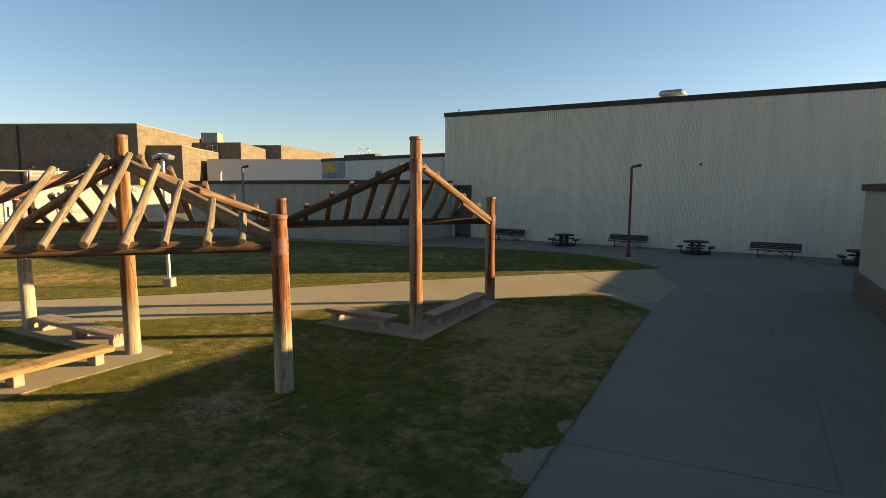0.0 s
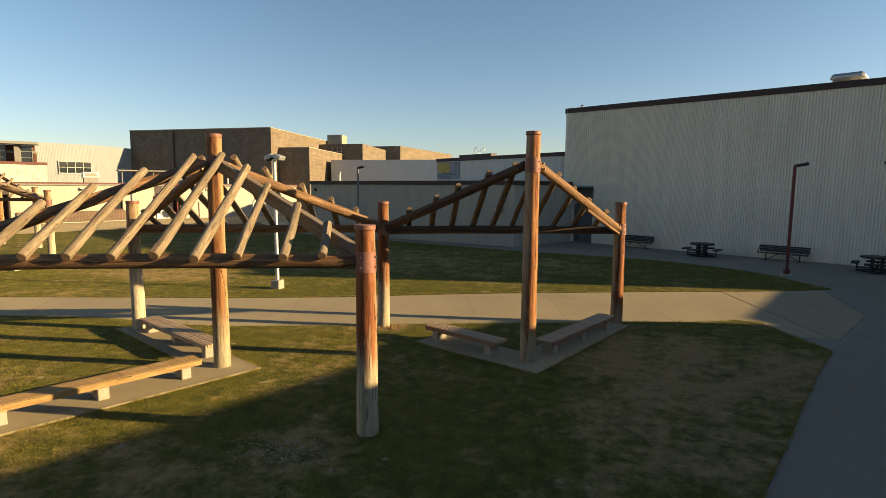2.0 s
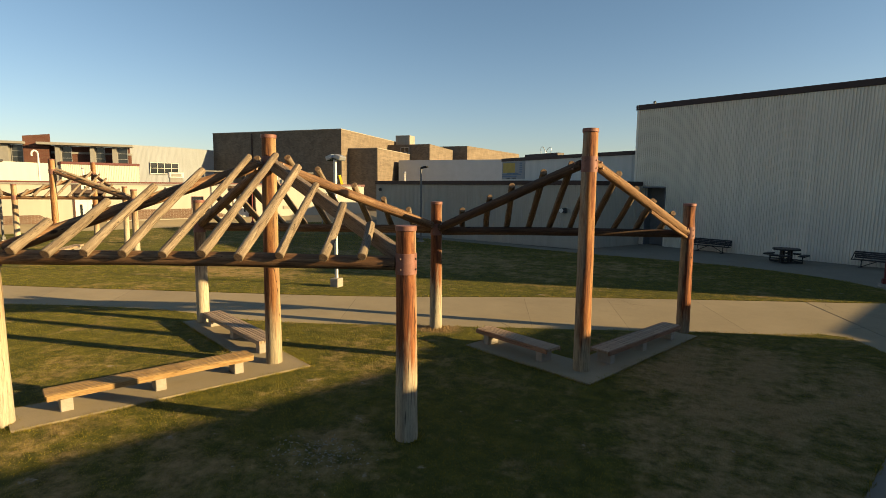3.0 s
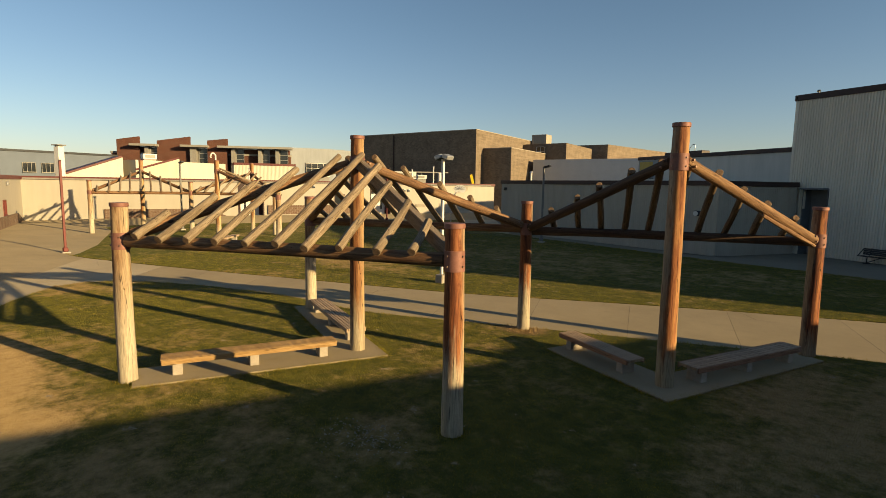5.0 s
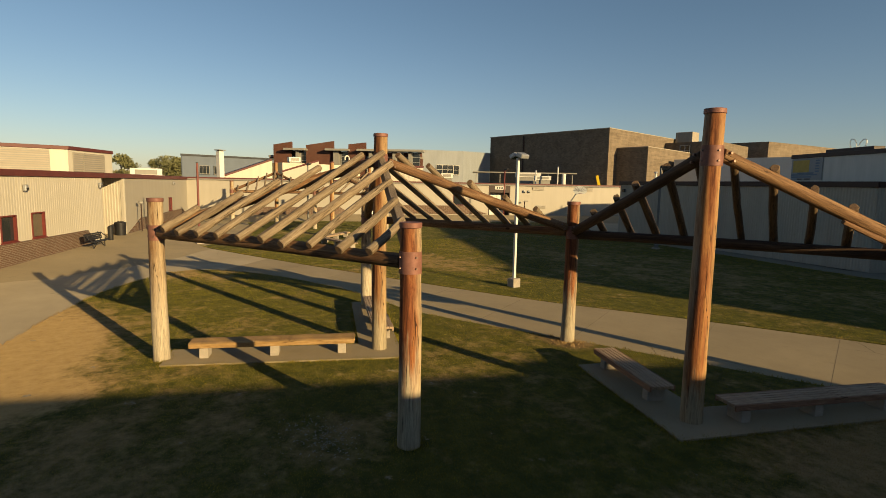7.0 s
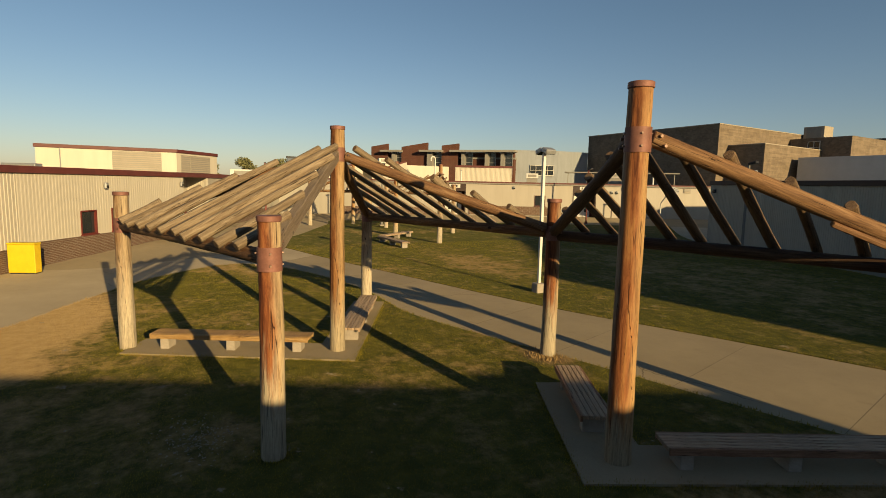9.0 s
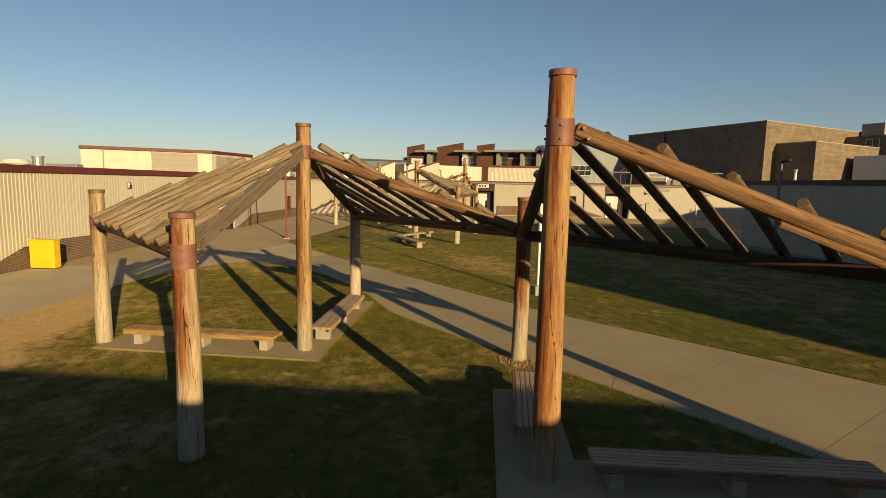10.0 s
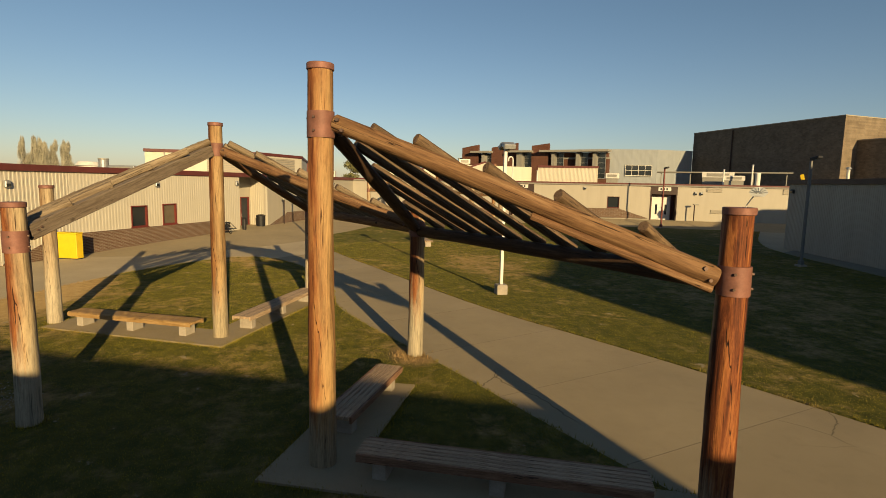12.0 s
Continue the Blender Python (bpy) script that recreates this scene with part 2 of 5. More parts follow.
def brick_far(name, c1, c2, mortar, w=0.4, h=0.2, blotch=0.35):
    m, nt, b = nodes_of(name, 0.9, 0, 0.2)
    tc = nt.nodes.new("ShaderNodeTexCoord")
    geo = nt.nodes.new("ShaderNodeNewGeometry")
    sep, sn = nt.nodes.new("ShaderNodeSeparateXYZ"), nt.nodes.new("ShaderNodeSeparateXYZ")
    nt.links.new(tc.outputs["Object"], sep.inputs[0])
    nt.links.new(geo.outputs["True Normal"], sn.inputs[0])
    run = math_node(nt, "SUBTRACT", math_node(nt, "MULTIPLY", sep.outputs["Y"], sn.outputs["X"]), math_node(nt, "MULTIPLY", sep.outputs["X"], sn.outputs["Y"]))
    com = nt.nodes.new("ShaderNodeCombineXYZ")
    nt.links.new(run, com.inputs["X"])
    nt.links.new(sep.outputs["Z"], com.inputs["Y"])
    br = nt.nodes.new("ShaderNodeTexBrick")
    br.inputs["Scale"].default_value = 1.0
    br.inputs["Brick Width"].default_value, br.inputs["Row Height"].default_value = w, h
    br.inputs["Mortar Size"].default_value = 0.012
    for k, v in (("Color1", c1), ("Color2", c2), ("Mortar", mortar)):
        br.inputs[k].default_value = (*v, 1)
    nt.links.new(com.outputs[0], br.inputs["Vector"])
    n2 = ramp(nt, noise_at(nt, 0.55, 7, 0.75), (0.35, (1 - blotch,) * 3), (0.65, (1.1,) * 3))
    c = mix(nt, 1.0, br.outputs["Color"], n2, "MULTIPLY")
    nt.links.new(c, b.inputs["Base Color"])
    bump(nt, b, br.outputs["Fac"], -0.3, 0.02)
    return m


brick_far("brick_tan", (0.195, 0.155, 0.112), (0.145, 0.113, 0.08), (0.165, 0.138, 0.106), w=0.42, h=0.21, blotch=0.3)
brick_far("brick_red", (0.106, 0.0457, 0.0305), (0.0879, 0.0365, 0.0256), (0.116, 0.0731, 0.0548), blotch=0.2)
brick_far("brick_brown", (0.122, 0.07, 0.0457), (0.0914, 0.0518, 0.0335), (0.183, 0.152, 0.122), 0.22, 0.08, 0.2)


def concrete(name, col, stain):
    m, nt, b = nodes_of(name, 0.88, 0, 0.25)
    b.inputs["Diffuse Roughness"].default_value = 0.1
    n1, n2, n3 = noise_at(nt, 0.35, 7, 0.7), noise_at(nt, 2.6, 6, 0.7), noise_at(nt, 60, 3, 0.7)
    c = ramp(nt, n1, (0.3, tuple(v * 0.84 for v in col)), (0.7, tuple(v * 1.08 for v in col)))
    c = mix(nt, math_node(nt, "MULTIPLY", smooth(nt, n2, 0.52, 0.75), 0.45), c, stain)
    c = mix(nt, 1.0, c, ramp(nt, n3, (0.3, (0.85,) * 3), (0.7, (1.06,) * 3)), "MULTIPLY")
    vo = nt.nodes.new("ShaderNodeTexVoronoi")
    vo.feature = "DISTANCE_TO_EDGE"
    vo.inputs["Scale"].default_value = 0.22
    tc = nt.nodes.new("ShaderNodeTexCoord")
    wob = nt.nodes.new("ShaderNodeTexNoise")
    wob.inputs["Scale"].default_value, wob.inputs["Detail"].default_value = 0.8, 6
    add = nt.nodes.new("ShaderNodeMixRGB")
    add.blend_type, add.inputs[0].default_value = "LINEAR_LIGHT", 0.25
    nt.links.new(tc.outputs["Object"], wob.inputs["Vector"])
    nt.links.new(tc.outputs["Object"], add.inputs[1])
    nt.links.new(wob.outputs["Color"], add.inputs[2])
    nt.links.new(add.outputs[0], vo.inputs["Vector"])
    line = smooth(nt, vo.outputs["Distance"], 0.0006, 0.0022)
    some = smooth(nt, noise_at(nt, 0.13, 2, 0.5), 0.41, 0.45)
    keep = math_node(nt, "MAXIMUM", line, some)
    c = mix(nt, keep, tuple(v * 0.45 for v in col), c)
    c = tint_by_random(nt, c, 0.05)
    nt.links.new(c, b.inputs["Base Color"])
    bump(nt, b, n3, 0.15, 0.005)
    return m


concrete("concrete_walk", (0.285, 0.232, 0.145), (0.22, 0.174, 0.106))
# Plaza paving in two tones: sun and shade put into the concrete colour.
concrete("concrete_sunlit_tone", (0.36, 0.302, 0.205), (0.29, 0.238, 0.155))
concrete("concrete_shade_tone", (0.205, 0.18, 0.135), (0.16, 0.14, 0.102))


def lawn_material(name, blades):
    """Green and straw patches share one pattern between soil and blades; trodden, bare ground near the western plaza edge."""
    m, nt, b = nodes_of(name, 0.9 if not blades else 0.75, 0, 0.12)
    b.inputs["Diffuse Roughness"].default_value = 0.3
    geo = nt.nodes.new("ShaderNodeNewGeometry")
    def n(scale, detail, rough):
        z = nt.nodes.new("ShaderNodeTexNoise")
        z.inputs["Scale"].default_value, z.inputs["Detail"].default_value, z.inputs["Roughness"].default_value = scale, detail, rough
        nt.links.new(geo.outputs["Position"], z.inputs["Vector"])
        return z.outputs["Fac"]
    sep = nt.nodes.new("ShaderNodeSeparateXYZ")
    nt.links.new(geo.outputs["Position"], sep.inputs[0])
    big, mid, fine = n(0.22, 5, 0.65), n(0.95, 6, 0.7), n(3.4, 5, 0.75)
    def spot(cx, cy, rx, ry):
        dx = math_node(nt, "DIVIDE", math_node(nt, "SUBTRACT", sep.outputs["X"], cx), rx)
        dy = math_node(nt, "DIVIDE", math_node(nt, "SUBTRACT", sep.outputs["Y"], cy), ry)
        d = math_node(nt, "SQRT", math_node(nt, "ADD", math_node(nt, "MULTIPLY", dx, dx), math_node(nt, "MULTIPLY", dy, dy)))
        return math_node(nt, "SUBTRACT", 1.0, smooth(nt, d, 0.35, 1.0))
    worn = spot(-13.5, 4.2, 7.0, 2.6)
    for cx, cy, rx, ry, w in ((-10.5, 3.2, 4.5, 3.5, 0.75), (2.6, 14.6, 4.6, 4.6, 0.85), (-2.5, 4.5, 4.0, 4.0, 0.35), (1.6, 10.8, 2.8, 3.6, 0.7), (-22.0, 9.5, 2.6, 2.4, 0.75), (-12.0, 30.0, 16.0, 7.5, 0.38),
                              (-20.0, 21.0, 7.0, 2.6, 0.6), (-6.0, 15.6, 0.9, 0.6, 0.75), (-5.5, 5.5, 3.5, 3.0, 0.6), (-0.5, 1.5, 5.0, 5.0, 0.6), (-4.4, 7.8, 1.4, 1.2, 0.7)):
        worn = math_node(nt, "MAXIMUM", worn, math_node(nt, "MULTIPLY", spot(cx, cy, rx, ry), w))
    dry = math_node(nt, "ADD", math_node(nt, "ADD", math_node(nt, "MULTIPLY", big, 0.8), math_node(nt, "MULTIPLY", mid, 1.15)), math_node(nt, "MULTIPLY", fine, 0.6))
    dry = math_node(nt, "MULTIPLY_ADD", worn, 0.33, dry)
    d = smooth(nt, dry, 1.25, 1.64)
    if blades:
        ri = geo.outputs["Random Per Island"]
        green = ramp(nt, ri, (0.0, (0.16, 0.143, 0.023)), (0.5, (0.198, 0.174, 0.029)), (1.0, (0.235, 0.202, 0.039)))
        straw = ramp(nt, ri, (0.0, (0.237, 0.163, 0.0568)), (0.5, (0.294, 0.206, 0.0757)), (1.0, (0.35, 0.257, 0.106)))
    else:
        green = ramp(nt, fine, (0.3, (0.0507, 0.0551, 0.0104)), (0.7, (0.0933, 0.0925, 0.0194)))
        straw = ramp(nt, fine, (0.3, (0.201, 0.134, 0.056)), (0.7, (0.321, 0.227, 0.1)))
    clump = ramp(nt, n(2.4, 4, 0.6), (0.36, (0.82, 0.84, 0.8)), (0.62, (1.3, 1.22, 1.05)))
    c = mix(nt, d, mix(nt, 1.0, green, clump, "MULTIPLY"), straw)
    dirt = math_node(nt, "MAXIMUM", spot(-13.2, 3.9, 6.2, 2.3), spot(-9.4, 3.2, 2.6, 2.6))
    dirt = smooth(nt, math_node(nt, "MULTIPLY_ADD", fine, 0.7, math_node(nt, "MULTIPLY_ADD", mid, 0.9, dirt)), 1.05, 1.75)
    c = mix(nt, dirt, c, ramp(nt, fine, (0.3, (0.32, 0.215, 0.088)), (0.7, (0.435, 0.31, 0.14))))
    bare = math_node(nt, "MAXIMUM", spot(1.42, 6.35, 0.75, 0.85), spot(2.15, 7.6, 0.62, 0.5))
    bare = smooth(nt, math_node(nt, "MULTIPLY_ADD", n(1.9, 6, 0.62), 2.8, bare), 1.86, 1.94)
    c = mix(nt, bare, c, ramp(nt, n(9, 5, 0.7), (0.3, (0.20, 0.165, 0.11)), (0.7, (0.31, 0.26, 0.18))))
    c = mix(nt, math_node(nt, "MULTIPLY", spot(-6.03, 15.45, 1.0, 0.75), 0.85), c, (0.193, 0.132, 0.0702))
    nt.links.new(c, b.inputs["Base Color"])
    if not blades:
        bump(nt, b, n(14, 5, 0.75), 0.8, 0.05)
    else:
        thin = nt.nodes.new("ShaderNodeBsdfTranslucent")
        nt.links.new(c, thin.inputs["Color"])
        both = nt.nodes.new("ShaderNodeMixShader")
        both.inputs[0].default_value = 0.35
        nt.links.new(b.outputs[0], both.inputs[1])
        nt.links.new(thin.outputs[0], both.inputs[2])
        surface = [z for z in nt.nodes if z.type == "OUTPUT_MATERIAL"][0]
        nt.links.new(both.outputs[0], surface.inputs["Surface"])
    return m


lawn_material("lawn_soil", False)
lawn_material("grass_blades", True)
plain("far_ground", (0.167, 0.146, 0.111), 0.95, 0, 0.25, 0.05, 0.1, fine=2.0)

gm, gnt, gb = nodes_of("window_glass", 0.08, 0, 0.6)
gb.inputs["Base Color"].default_value = (0.02, 0.024, 0.028, 1)

# ---- building blocks ----


def link_mesh(name, bm, material, smooth_faces=False, end=""):
    me = bpy.data.meshes.new(name)
    bmesh.ops.recalc_face_normals(bm, faces=bm.faces)
    if smooth_faces:
        for f in bm.faces:
            f.smooth = True
            if end and len(f.verts) > 4:
                f.material_index = 1
    bm.to_mesh(me)
    bm.free()
    me.materials.append(MATS[material])
    if end:
        me.materials.append(MATS[end])
    if smooth_faces:
        me.set_sharp_from_angle(angle=radians(38))
    return me


def part(name, bm, material, parent, label="", smooth_faces=False, m=None, end=""):
    """One mesh object under a thing or a part, in the parent's own axes (or at m)."""
    ob = new(name, link_mesh(name, bm, material, smooth_faces, end))
    ob.parent = parent
    if m is not None:
        ob.matrix_basis = m
    return tagged(ob, label)


def share(name, mesh, parent, m, label=""):
    ob = new(name, mesh)
    ob.parent = parent
    ob.matrix_basis = m
    return tagged(ob, label)


def thing(name, label, category, m=None, group="", kind=""):
    ob = new(name)
    ob.empty_display_size = 0.3
    if m is not None:
        ob.matrix_basis = m
    return tagged(ob, label, category, group, kind)


def solid(name, bm, material, label, category="", group="", kind="", smooth_faces=False, m=None):
    ob = new(name, link_mesh(name, bm, material, smooth_faces))
    if m is not None:
        ob.matrix_basis = m
    return tagged(ob, label, category, group, kind)


def add_box(bm, x0, x1, y0, y1, z0, z1, bev=0.0, m=None):
    r = bmesh.ops.create_cube(bm, size=1.0)
    vs = r["verts"]
    bmesh.ops.transform(bm, matrix=Matrix.Translation(((x0 + x1) / 2, (y0 + y1) / 2, (z0 + z1) / 2)) @ Matrix.Diagonal((x1 - x0, y1 - y0, z1 - z0, 1)), verts=vs)
    if bev:
        es = list({e for v in vs for e in v.link_edges})
        out = bmesh.ops.bevel(bm, geom=es, offset=bev, segments=1, affect="EDGES")
        vs = list({v for f in out["faces"] for v in f.verts} | {v for v in vs if v.is_valid})
    if m is not None:
        bmesh.ops.transform(bm, matrix=m, verts=[v for v in vs if v.is_valid])
    return bm


def box(x0, x1, y0, y1, z0, z1, bev=0.0, m=None):
    return add_box(bmesh.new(), x0, x1, y0, y1, z0, z1, bev, m)


def add_tube(bm, p, q, r0, r1=None, sides=10):
    p, q = Vector(p), Vector(q)
    d = q - p
    rot = d.to_track_quat("Z", "Y").to_matrix().to_4x4()
    bmesh.ops.create_cone(bm, cap_ends=True, segments=sides, radius1=r0, radius2=r0 if r1 is None else r1, depth=d.length, matrix=Matrix.Translation((p + q) / 2) @ rot)
    return bm


def tube(p, q, r0, r1=None, sides=10):
    return add_tube(bmesh.new(), p, q, r0, r1, sides)


def log_bm(length, r0, r1, rng, sides=16, segs=12, bend=0.0, knot=0.012, groove=0.0):
    """A peeled log along +z: uneven girth, slight bend, rounded arris at the sawn ends."""
    bm = bmesh.new()
    ph, az = rng.uniform(0, 6.28), rng.uniform(0, 6.28)
    off = Vector((rng.uniform(-50, 50), rng.uniform(-50, 50), 0))
    zs = [0, 0.012] + [length * i / segs for i in range(1, segs)] + [length - 0.012, length]
    rings = []
    for i, z in enumerate(zs):
        t = z / length
        r = r0 + (r1 - r0) * t
        if i in (0, len(zs) - 1):
            r -= 0.012
        cx = bend * math.sin(math.pi * t + 0.3 * math.sin(ph)) * math.cos(az)
        cy = bend * math.sin(math.pi * t) * math.sin(az)
        ring = []
        for k in range(sides):
            a = 2 * math.pi * k / sides
            rr = r + knot * noise.noise(Vector((math.cos(a) * 1.3, math.sin(a) * 1.3, z * 1.6)) + off) + 0.35 * knot * noise.noise(Vector((math.cos(a) * 4, math.sin(a) * 4, z * 0.8)) + off)
            if groove and k in (3, 12, 21):
                rr -= groove * max(0.0, min(1.0, 1.1 + 2.2 * noise.noise(Vector((k, 3.1, z * 0.45)) + off)))
            ring.append(bm.verts.new((cx + rr * math.cos(a), cy + rr * math.sin(a), z)))
        rings.append(ring)
    for a, b in zip(rings, rings[1:]):
        for k in range(sides):
            bm.faces.new((a[k], a[(k + 1) % sides], b[(k + 1) % sides], b[k]))
    bm.faces.new(list(reversed(rings[0])))
    bm.faces.new(rings[-1])
    return bm


def axis_pose(p, q, twist=0.0):
    p, q = Vector(p), Vector(q)
    return Matrix.Translation(p) @ (q - p).to_track_quat("Z", "Y").to_matrix().to_4x4() @ Matrix.Rotation(twist, 4, "Z")


def wall_frame(a, b):
    """Axes of a wall seen from outside: x from a to b, y outward, z up."""
    d = (Vector((*b, 0)) - Vector((*a, 0)))
    L = d.length
    d /= L
    n = Vector((d.y, -d.x, 0))
    return Matrix(((d.x, n.x, 0, a[0]), (d.y, n.y, 0, a[1]), (0, 0, 1, 0), (0, 0, 0, 1))), L


def siding_bm(L, z0, z1, holes=(), pitch=0.305, deep=0.035, thick=0.18):
    """Ribbed metal siding in wall axes, with through openings (s0, s1, h0, h1)."""
    bm = bmesh.new()
    cuts = sorted({0.0, L, *[v for h in holes for v in h[:2] if 0 < v < L]})
    for s0, s1 in zip(cuts, cuts[1:]):
        mid = (s0 + s1) / 2
        blocked = sorted((h[2], h[3]) for h in holes if h[0] < mid < h[1])
        spans, z = [], z0
        for lo, hi in blocked:
            if lo > z + 1e-3:
                spans.append((z, lo))
            z = max(z, hi)
        if z < z1 - 1e-3:
            spans.append((z, z1))
        prof = [(s0, deep)] if pitch else [(s0, 0.0), (s1, 0.0)]
        if pitch:
            k = math.floor(s0 / pitch)
            while k * pitch < s1:
                for off, y in ((0.0, deep), (0.38, deep), (0.48, 0.0), (0.90, 0.0)):
                    s = (k + off) * pitch
                    if s0 + 1e-4 < s < s1 - 1e-4:
                        prof.append((s, y))
                k += 1
            prof.append((s1, deep))
        for lo, hi in spans:
            cols = [(bm.verts.new((s, y, lo)), bm.verts.new((s, y, hi))) for s, y in prof]
            back = [(bm.verts.new((s, -thick, lo)), bm.verts.new((s, -thick, hi))) for s in (s0, s1)]
            for p, q in zip(cols, cols[1:]):
                bm.faces.new((p[0], q[0], q[1], p[1]))
            bm.faces.new((back[1][0], back[0][0], back[0][1], back[1][1]))
            bm.faces.new((back[0][0], cols[0][0], cols[0][1], back[0][1]))
            bm.faces.new((cols[-1][0], back[1][0], back[1][1], cols[-1][1]))
            bm.faces.new([back[0][1]] + [c[1] for c in cols] + [back[1][1]])
            bm.faces.new([back[1][0]] + [c[0] for c in reversed(cols)] + [back[0][0]])
    if holes:
        bmesh.ops.remove_doubles(bm, verts=bm.verts, dist=1e-4)
    return bm


def poly_prism(pts, z0, z1):
    bm = bmesh.new()
    lo = [bm.verts.new((x, y, z0)) for x, y in pts]
    hi = [bm.verts.new((x, y, z1)) for x, y in pts]
    bm.faces.new(hi)
    bm.faces.new(list(reversed(lo)))
    for i in range(len(pts)):
        j = (i + 1) % len(pts)
        bm.faces.new((lo[i], lo[j], hi[j], hi[i]))
    return bm


def building(name, label, pts, height, siding, trim, holes=None, base=0.0, trim_h=0.28, ribs=True, roof="roof_felt", category="building", fall=None, deck=0.1, rib=0.035, pitch=0.2, flat=None):
    """Walls round a footprint (counter-clockwise), a roof deck and a fascia along every edge. holes: edge -> openings."""
    holes = holes or {}
    b = thing(name, label, category)
    for i in range(len(pts)):
        a, c = pts[i], pts[(i + 1) % len(pts)]
        m, L = wall_frame(a, c)
        if fall and i in fall:
            m = m @ Matrix(((1, 0, 0, 0), (0, 1, 0, 0), (-fall[i], 0, 1, 0), (0, 0, 0, 1)))
        ribbed = ribs if isinstance(ribs, bool) else i in ribs
        deep = rib.get(i, 0.0) if isinstance(rib, dict) else rib
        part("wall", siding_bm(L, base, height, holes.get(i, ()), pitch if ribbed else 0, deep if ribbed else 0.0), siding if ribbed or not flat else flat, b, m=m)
        if trim:
            part("fascia", box(-0.05, L + 0.05, -0.02, 0.13, height - trim_h, height + 0.05, 0.015), trim, b, m=m)
    cx, cy = sum(p[0] for p in pts) / len(pts), sum(p[1] for p in pts) / len(pts)
    inner = [(x + (cx - x) * 0.012, y + (cy - y) * 0.012) for x, y in pts]
    part("roof", poly_prism(inner, height - deck - 0.15, height - deck), roof, b)
    return b


def wall_door(parent, m, s0, s1, h, leaf, frame_mat="red_paint", leaves=1, glass=False, z0=0.0, name="door"):
    """A framed door set in a wall opening, in wall axes."""
    mid = (s0 + s1) / 2
    d = part(name, box(s0, s1, -0.17, -0.12, z0, z0 + h, 0.005, None), leaf, parent, m=m)
    bm = bmesh.new()
    add_box(bm, s0, s0 + 0.07, -0.12, 0.05, z0, z0 + h)
    add_box(bm, s1 - 0.07, s1, -0.12, 0.05, z0, z0 + h)
    add_box(bm, s0 + 0.07, s1 - 0.07, -0.12, 0.05, z0 + h - 0.08, z0 + h)
    part("door_frame", bm, frame_mat, d)
    w = (s1 - s0 - 0.14) / leaves
    for k in range(leaves):
        x0 = s0 + 0.07 + k * w
        part("door_leaf", box(x0 + 0.006, x0 + w - 0.006, -0.12, -0.075, z0 + 0.01, z0 + h - 0.085, 0.006), leaf, d)
        hx = x0 + (w - 0.12 if k == 0 and leaves > 1 else 0.12)
        part("door_handle", box(hx - 0.012, hx + 0.012, -0.075, -0.02, z0 + 0.95, z0 + 1.25, 0.004), "galvanised", d)
        if glass:
            part("pane", box(x0 + w * 0.40, x0 + w * 0.62, -0.073, -0.066, z0 + 0.8, z0 + 1.9), "window_glass", d)
    return d


def wall_window(parent, m, s0, s1, z0, z1, nx=1, nz=1, frame_mat="brown_trim", sill=True, glass="window_glass"):
    w = part("window", box(s0, s1, -0.18, -0.13, z0, z1), "dark_door", parent, m=m)
    bm = bmesh.new()
    t = 0.06
    add_box(bm, s0, s1, -0.13, 0.05, z0, z0 + t)
    add_box(bm, s0, s1, -0.13, 0.05, z1 - t, z1)
    for i in range(nx + 1):
        x = s0 + (s1 - s0) * i / nx
        x = min(max(x, s0 + t / 2), s1 - t / 2)
        add_box(bm, x - t / 2, x + t / 2, -0.13, 0.048, z0 + t, z1 - t)
    for j in range(1, nz):
        z = z0 + (z1 - z0) * j / nz
        add_box(bm, s0 + t, s1 - t, -0.128, 0.046, z - t / 2, z + t / 2)
    part("window_frame", bm, frame_mat, w)
    for i in range(nx):
        for j in range(nz):
            x0, x1 = s0 + (s1 - s0) * i / nx, s0 + (s1 - s0) * (i + 1) / nx
            y0, y1 = z0 + (z1 - z0) * j / nz, z0 + (z1 - z0) * (j + 1) / nz
            part("pane", box(x0 + 0.04, x1 - 0.04, -0.10, -0.09, y0 + 0.04, y1 - 0.04), glass, w)
    if sill:
        part("window_sill", box(s0 - 0.05, s1 + 0.05, -0.1, 0.1, z0 - 0.06, z0, 0.01), frame_mat, w)
    return w


# ---- ground, paving, lawns ----
bm = bmesh.new()
bmesh.ops.create_grid(bm, x_segments=24, y_segments=24, size=2500)
for v in bm.verts:
    v.co.z = -0.06
solid("ground", bm, "far_ground", "pale dusty ground round the school, reaching the horizon", kind="structure")

WEST = [(-11.3, -14.1), (-3.5, -14.0), (-9.0, 17.0), (-25.0, 44.9), (-39.5, 63.3), (-59.5, 17.2), (-42.8, 8.5), (-39.8, 6.0), (-13.8, -3.4)]
EASTERN = [(-3.5, -14.0), (6.6, -13.6), (15.6, 20.5), (25.5, 21.8), (26.8, 29.8), (-3.1, 45.9), (-6.9, 39.0), (-25.0, 44.9), (-9.0, 17.0)]
solid("pavement", poly_prism(WEST, -0.05, -0.012), "concrete_sunlit_tone", "concrete plaza before the classroom range, sunlight in its paler tone", kind="structure")
solid("pavement", poly_prism(EASTERN, -0.05, -0.012), "concrete_shade_tone", "concrete plaza below the gym, shade in its darker tone", kind="structure")

